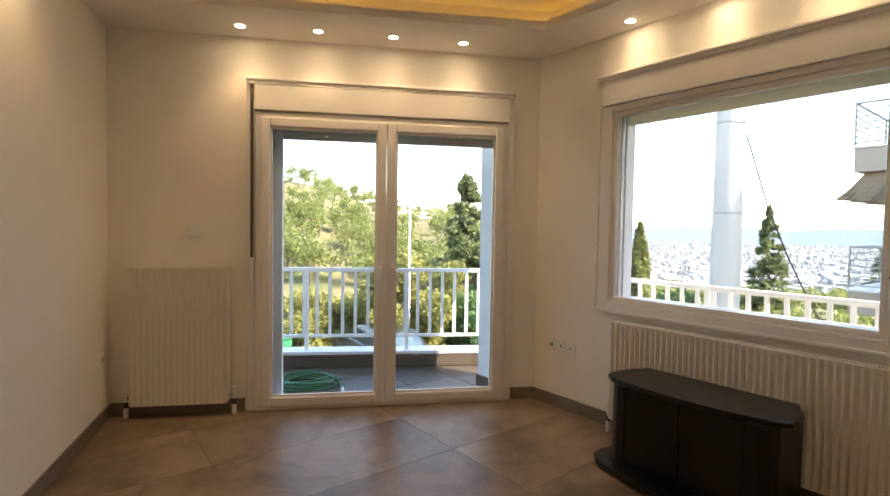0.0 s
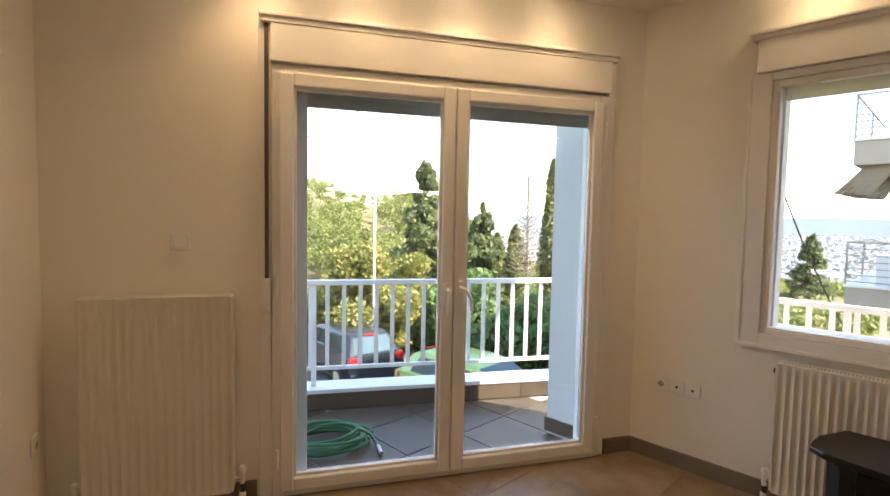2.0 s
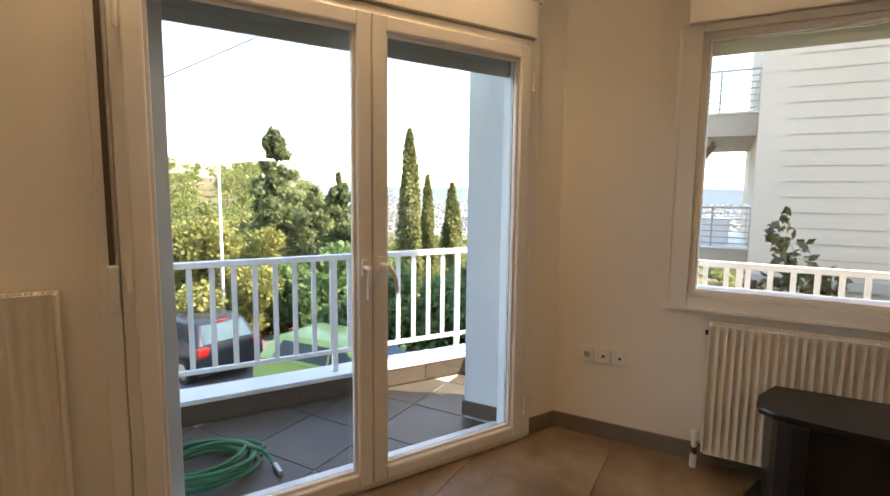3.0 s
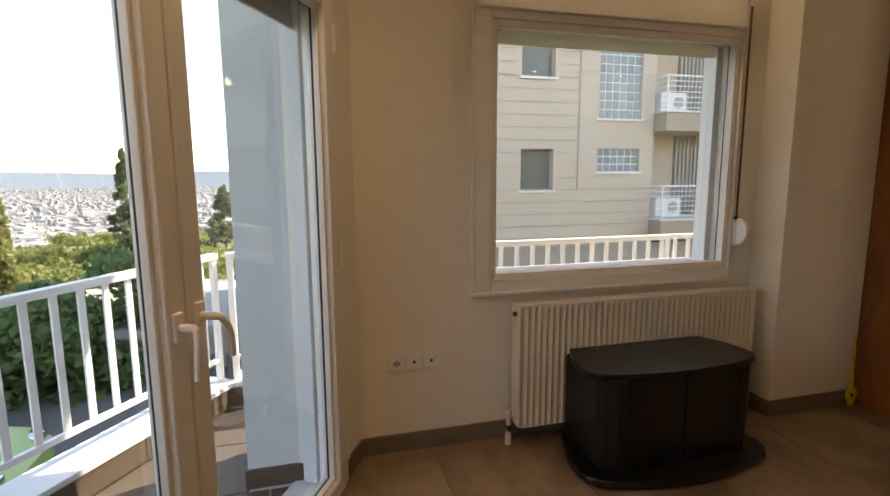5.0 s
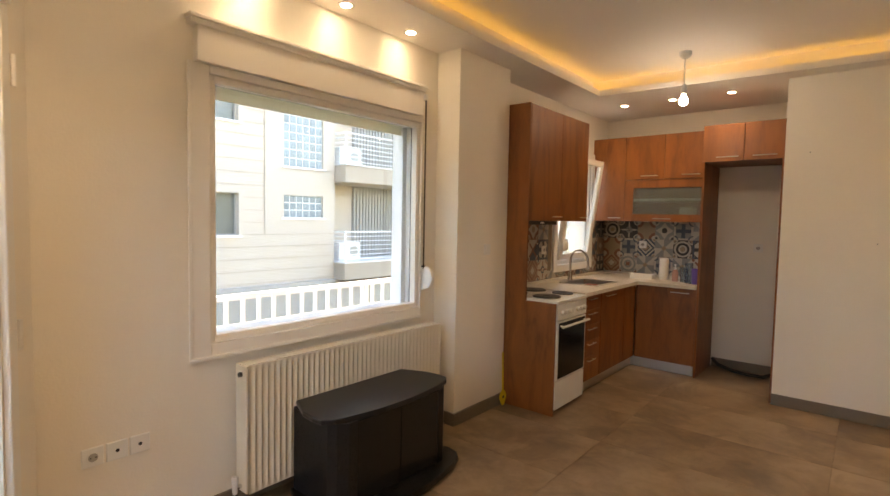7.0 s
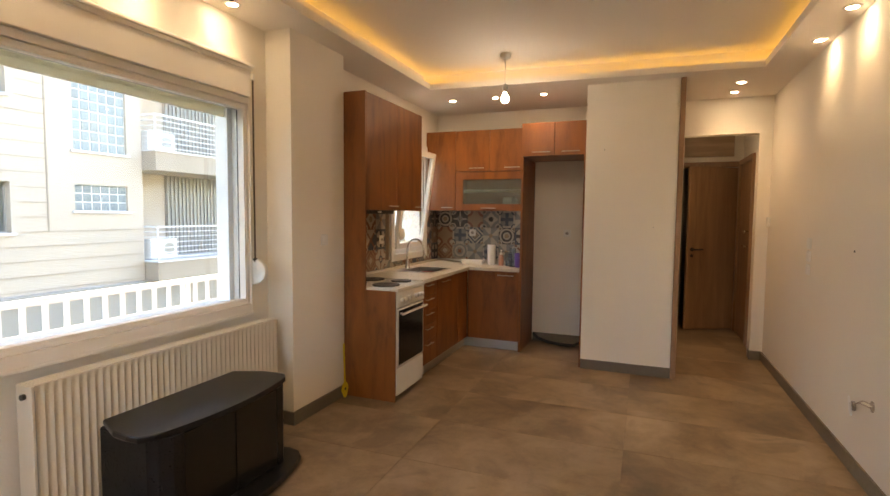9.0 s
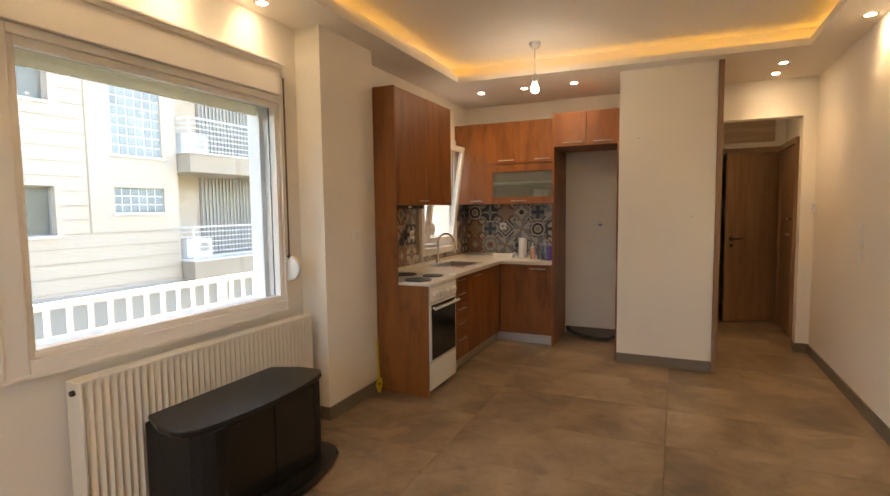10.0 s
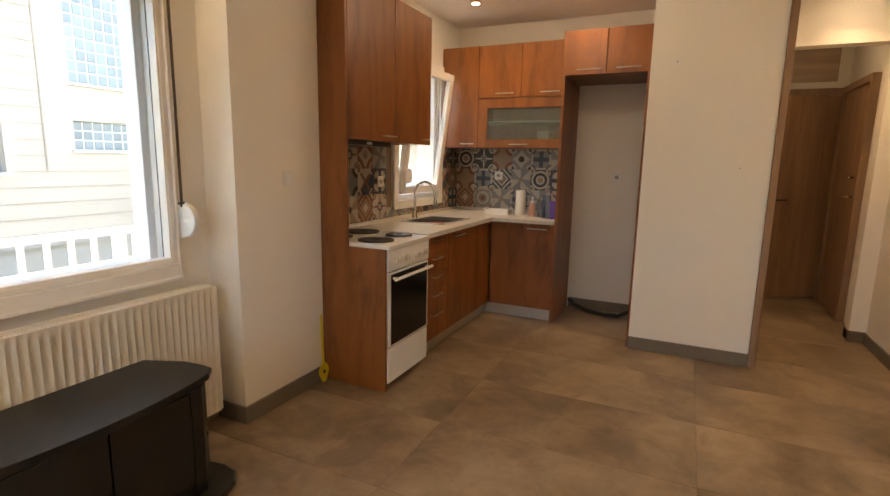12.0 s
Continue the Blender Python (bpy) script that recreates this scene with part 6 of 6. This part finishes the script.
def facade_balcony(x0, x1, y0, y1, z, style, parent):
    b = part("balcony", boxes(((x0, y0, z - 0.42), (x1, y1, z)), bevel=0.01), BALCONY_BEIGE, parent)
    part("coping", boxes(((x0 - 0.03, y0 - 0.03, z), (x1, y1 + 0.03, z + 0.035))), MARBLE, b)
    bm = bmesh.new()
    for k in range(7):
        zz = z + 0.1 + 0.115 * k
        rr = 0.022 if k == 6 else 0.011
        add_tube(bm, [(x1, y1, zz), (x0, y1, zz), (x0, y0, zz), (x1, y0, zz)], rr, 6)
    for p in ((x0, y1), (x0, y0), (x0, (y0 + y1) / 2), ((x0 + x1) / 2, y1), ((x0 + x1) / 2, y0)):
        add_tube(bm, [(p[0], p[1], z), (p[0], p[1], z + 0.8)], 0.018, 6)
    part("railing", bm, METAL_RAIL if style else RAILPAINT, b)
    return b


for z in (2.75, 0.30, -2.6, 5.4):
    facade_balcony(FX - 0.4, FX + 0.9, -22.0, -7.62, z, 0, ab)
    d_ = part("french_window", boxes(((FX + 0.86, -10.6, z), (FX + 0.9, -8.9, z + 2.1))), GREYREND, ab)
    bm = bmesh.new()
    for k in range(15):
        add_box(bm, (FX + 0.82, -10.55 + k * 0.115, z + 0.04), (FX + 0.85, -10.525 + k * 0.115, z + 2.05))
    add_box(bm, (FX + 0.82, -10.6, z + 2.05), (FX + 0.86, -8.85, z + 2.12))
    part("folding_grille", bm, METAL_RAIL, d_)
    ac = part("air_conditioner", boxes(((FX + 0.05, -8.5, z + 0.04), (FX + 0.35, -7.8, z + 0.5)), bevel=0.02), WHITE_ENAMEL, ab, "white air-conditioning unit")
    part("fan_grille", lathe([(0.14, FX + 0.04), (0.14, FX + 0.049)], (0, -8.28, z + 0.27), 20, "x"), METAL_RAIL, ac)
for z in (2.85, 0.30):
    facade_balcony(FX + 0.4, FX + 4.5, -1.19, 0.09, z, 1, ab)
for k in range(3):
    bm = bmesh.new()
    x0 = FX + 0.45 + k * 0.95
    q = [bm.verts.new(p) for p in ((x0, -0.5, 2.425), (x0 + 0.12, -0.05, 2.425), (x0 + 0.05, 0.36, 1.94), (x0 - 0.06, -0.18, 1.9))]
    bm.faces.new(q)
    bmesh.ops.subdivide_edges(bm, edges=bm.edges[:], cuts=5, use_grid_fill=True)
    for v in bm.verts:
        v.co.x += 0.22 * math.sin(v.co.y * 11 + k) * (2.43 - v.co.z)
    bmesh.ops.solidify(bm, geom=bm.faces[:], thickness=0.012)
    part("awning", bm, AWNING, ab, "half-lowered brown canvas awning")
part("ac_unit", boxes(((FX + 1.0, -0.85, 0.34), (FX + 1.35, -0.25, 0.85)), bevel=0.02), WHITE_ENAMEL, ab)

mg = tree("magnolia", "glossy dark-leaved magnolia beside the apartment block", "round", 6.2, -1.72, 2.3, 0.5, 1500, 0.075, L_MAG, 1.95, 99)
mg.location.z = -3.25
for k, (x, y, z0, w, d, h) in enumerate(((13, 3.0, -7.5, 5, 4, 5.2), (19, 6.5, -9, 6, 5, 5.5), (16, -0.5, -8, 5, 4, 5.0), (27, 4, -11, 7, 6, 6.0), (30, 12, -11, 7, 6, 5.5))):
    hb = thing("house", "pale low house down the slope", "house", pose(x, y, z0, 0, 0, 12 * k))
    part("wall", boxes(((-w / 2, -d / 2, 0), (w / 2, d / 2, h))), GREYREND if k % 2 else BALCONY_BEIGE, hb)
    part("roof", boxes(((-w / 2 - 0.2, -d / 2 - 0.2, h), (w / 2 + 0.2, d / 2 + 0.2, h + 0.18))), GREYREND, hb)
    for i in range(3):
        for s in range(2):
            part("window", boxes(((-w / 2 - 0.02, -d / 2 + 0.5 + i * (d - 1) / 3, 0.9 + s * 2.4), (-w / 2 + 0.02, -d / 2 + 1.3 + i * (d - 1) / 3, 2.2 + s * 2.4))), WIN_DARK, hb)

# ---- pieces: floor, balcony and splashback tiles ----
J = 0.0009


# the floor ends inside the slanted walls: (normal, offset) of the lines that cut it
CUTS = [((math.sin(radians(-NA)), math.cos(radians(-NA))), 0.1), ((-math.sin(radians(west_dir)), math.cos(radians(west_dir))), None)]
CUTS[1] = (CUTS[1][0], CUTS[1][0][0] * -3.49 + CUTS[1][0][1] * -0.91 + 0.1)


def clip_outline(pts, normal, limit):
    out = []
    for p, q in zip(pts, pts[1:] + pts[:1]):
        dp, dq = (v[0] * normal[0] + v[1] * normal[1] - limit for v in (p, q))
        if dp <= 0:
            out.append(p)
        if dp * dq < 0:
            f = dp / (dp - dq)
            out.append((p[0] + (q[0] - p[0]) * f, p[1] + (q[1] - p[1]) * f))
    return out


def floor_cells(x0, x1, y0, y1):
    cx, cy = (x0 + x1) / 2, (y0 + y1) / 2
    pts = [(x0 + J, y0 + J), (x1 - J, y0 + J), (x1 - J, y1 - J), (x0 + J, y1 - J)]
    for normal, limit in CUTS:
        pts = clip_outline(pts, normal, limit)
        if len(pts) < 3:
            return
    ob = new("floor_tile", mesh_of("floor_tile", prism([(x - cx, y - cy) for x, y in pts], -0.008, 0.0, 0.0008), FLOOR_TILE))
    ob.parent = floor
    ob.location = (cx, cy, 0)


for i in range(4):
    for k in range(17):
        x1, y1 = 0.12 - i * 1.2, 2.05 - k * 0.6
        if y1 < -7.9:
            continue
        # the slanted north wall cuts the last rows
        cx, cy = x1 - 0.6, y1 - 0.3
        if cy > 0.1 and (cy - 0.35) > -cx * 0.606 + 0.35:
            continue
        if x1 - 1.2 > 0 or cx < -3.9:
            continue
        floor_cells(max(x1 - 1.2, -3.69), min(x1, 0.0), y1 - 0.6, y1)

tile_me = mesh_of("balcony_tile", boxes(((-0.222, -0.222, -0.012), (0.222, 0.222, 0)), bevel=0.0015), BALCONY_TILE)
for i in range(-8, 4):
    for k in range(-14, 8):
        x, y = i * 0.452 + 0.1, k * 0.452 + 0.2
        s, off = -x * 0.855 + y * 0.518, x * 0.518 + y * 0.855
        ok_n = off > -0.12 and off < OFF + 0.2 and x < 1.0 and s < 3.4
        ok_e = 0.0 < x < 0.99 and -5.5 < y < 0.75
        if (ok_n or ok_e) and not (x > 0.95):
            ob = new("balcony_tile", tile_me)
            ob.parent = bal
            ob.location = (x, y, -0.02)

kt = mesh_of("kerb_tile", boxes(((-0.222, -0.008, -0.01), (0.222, 0.0, 0.1055)), bevel=0.001), KERB_TILE)
for i in range(8):
    ob = new("kerb_tile", kt)
    ob.parent = kerb
    ob.location = (-2.77 + i * 0.4475, OFF - 0.0005, 0)

splash_e = setting("trim_splashback_side", boxes(((-0.004, -5.289, CT1), (-0.0005, -4.94, 1.47)), ((-0.004, -4.93, CT1), (-0.0005, -4.03, 0.94)), ((-0.004, -4.02, CT1), (-0.0005, -2.93, 1.455))), GROUT)
splash_s = setting("trim_splashback_back", boxes(((-1.165, -5.2895, CT1), (-0.005, -5.286, 1.47))), GROUT)
rng = random.Random(12)
tw = 0.1915
tmesh = [mesh_of("splash_tile", boxes(((-tw / 2 + 0.001, -0.0035, -tw / 2 + 0.001), (tw / 2 - 0.001, 0.0035, tw / 2 - 0.001)), bevel=0.0008), p) for p in PATCH]
half = [mesh_of("splash_tile", boxes(((-tw / 2 + 0.001, -0.0035, -tw / 2 + 0.001), (tw / 2 - 0.001, 0.0035, -0.02)), bevel=0.0008), p) for p in PATCH]
for r_ in range(3):
    z = CT1 + 0.024 + tw * (r_ + 0.5)
    for i in range(6):
        ob = new("splash_tile", rng.choice(tmesh))
        ob.parent = splash_s
        ob.location = (-0.012 - tw * (i + 0.5), -5.282, z)
    for i in range(12):
        y = -5.275 + tw * (i + 0.5)
        if -4.93 - tw * 0.3 < y < -4.02 + tw * 0.3:
            if r_:
                continue
            ob = new("splash_tile", rng.choice(half))
        else:
            ob = new("splash_tile", rng.choice(tmesh))
        ob.parent = splash_e
        ob.location = (-0.008, y, z)
        ob.rotation_euler = (0, 0, radians(90))
wall_plate("wall_socket", pose(-0.012, -3.84, 1.18, 0, 0, -90), "white socket on the patterned splashback tiles", "socket", "socket")
wall_plate("wall_socket", pose(-0.46, -5.278, 1.215, 0, 0, 180), "white socket on the patterned splashback tiles", "socket", "socket")
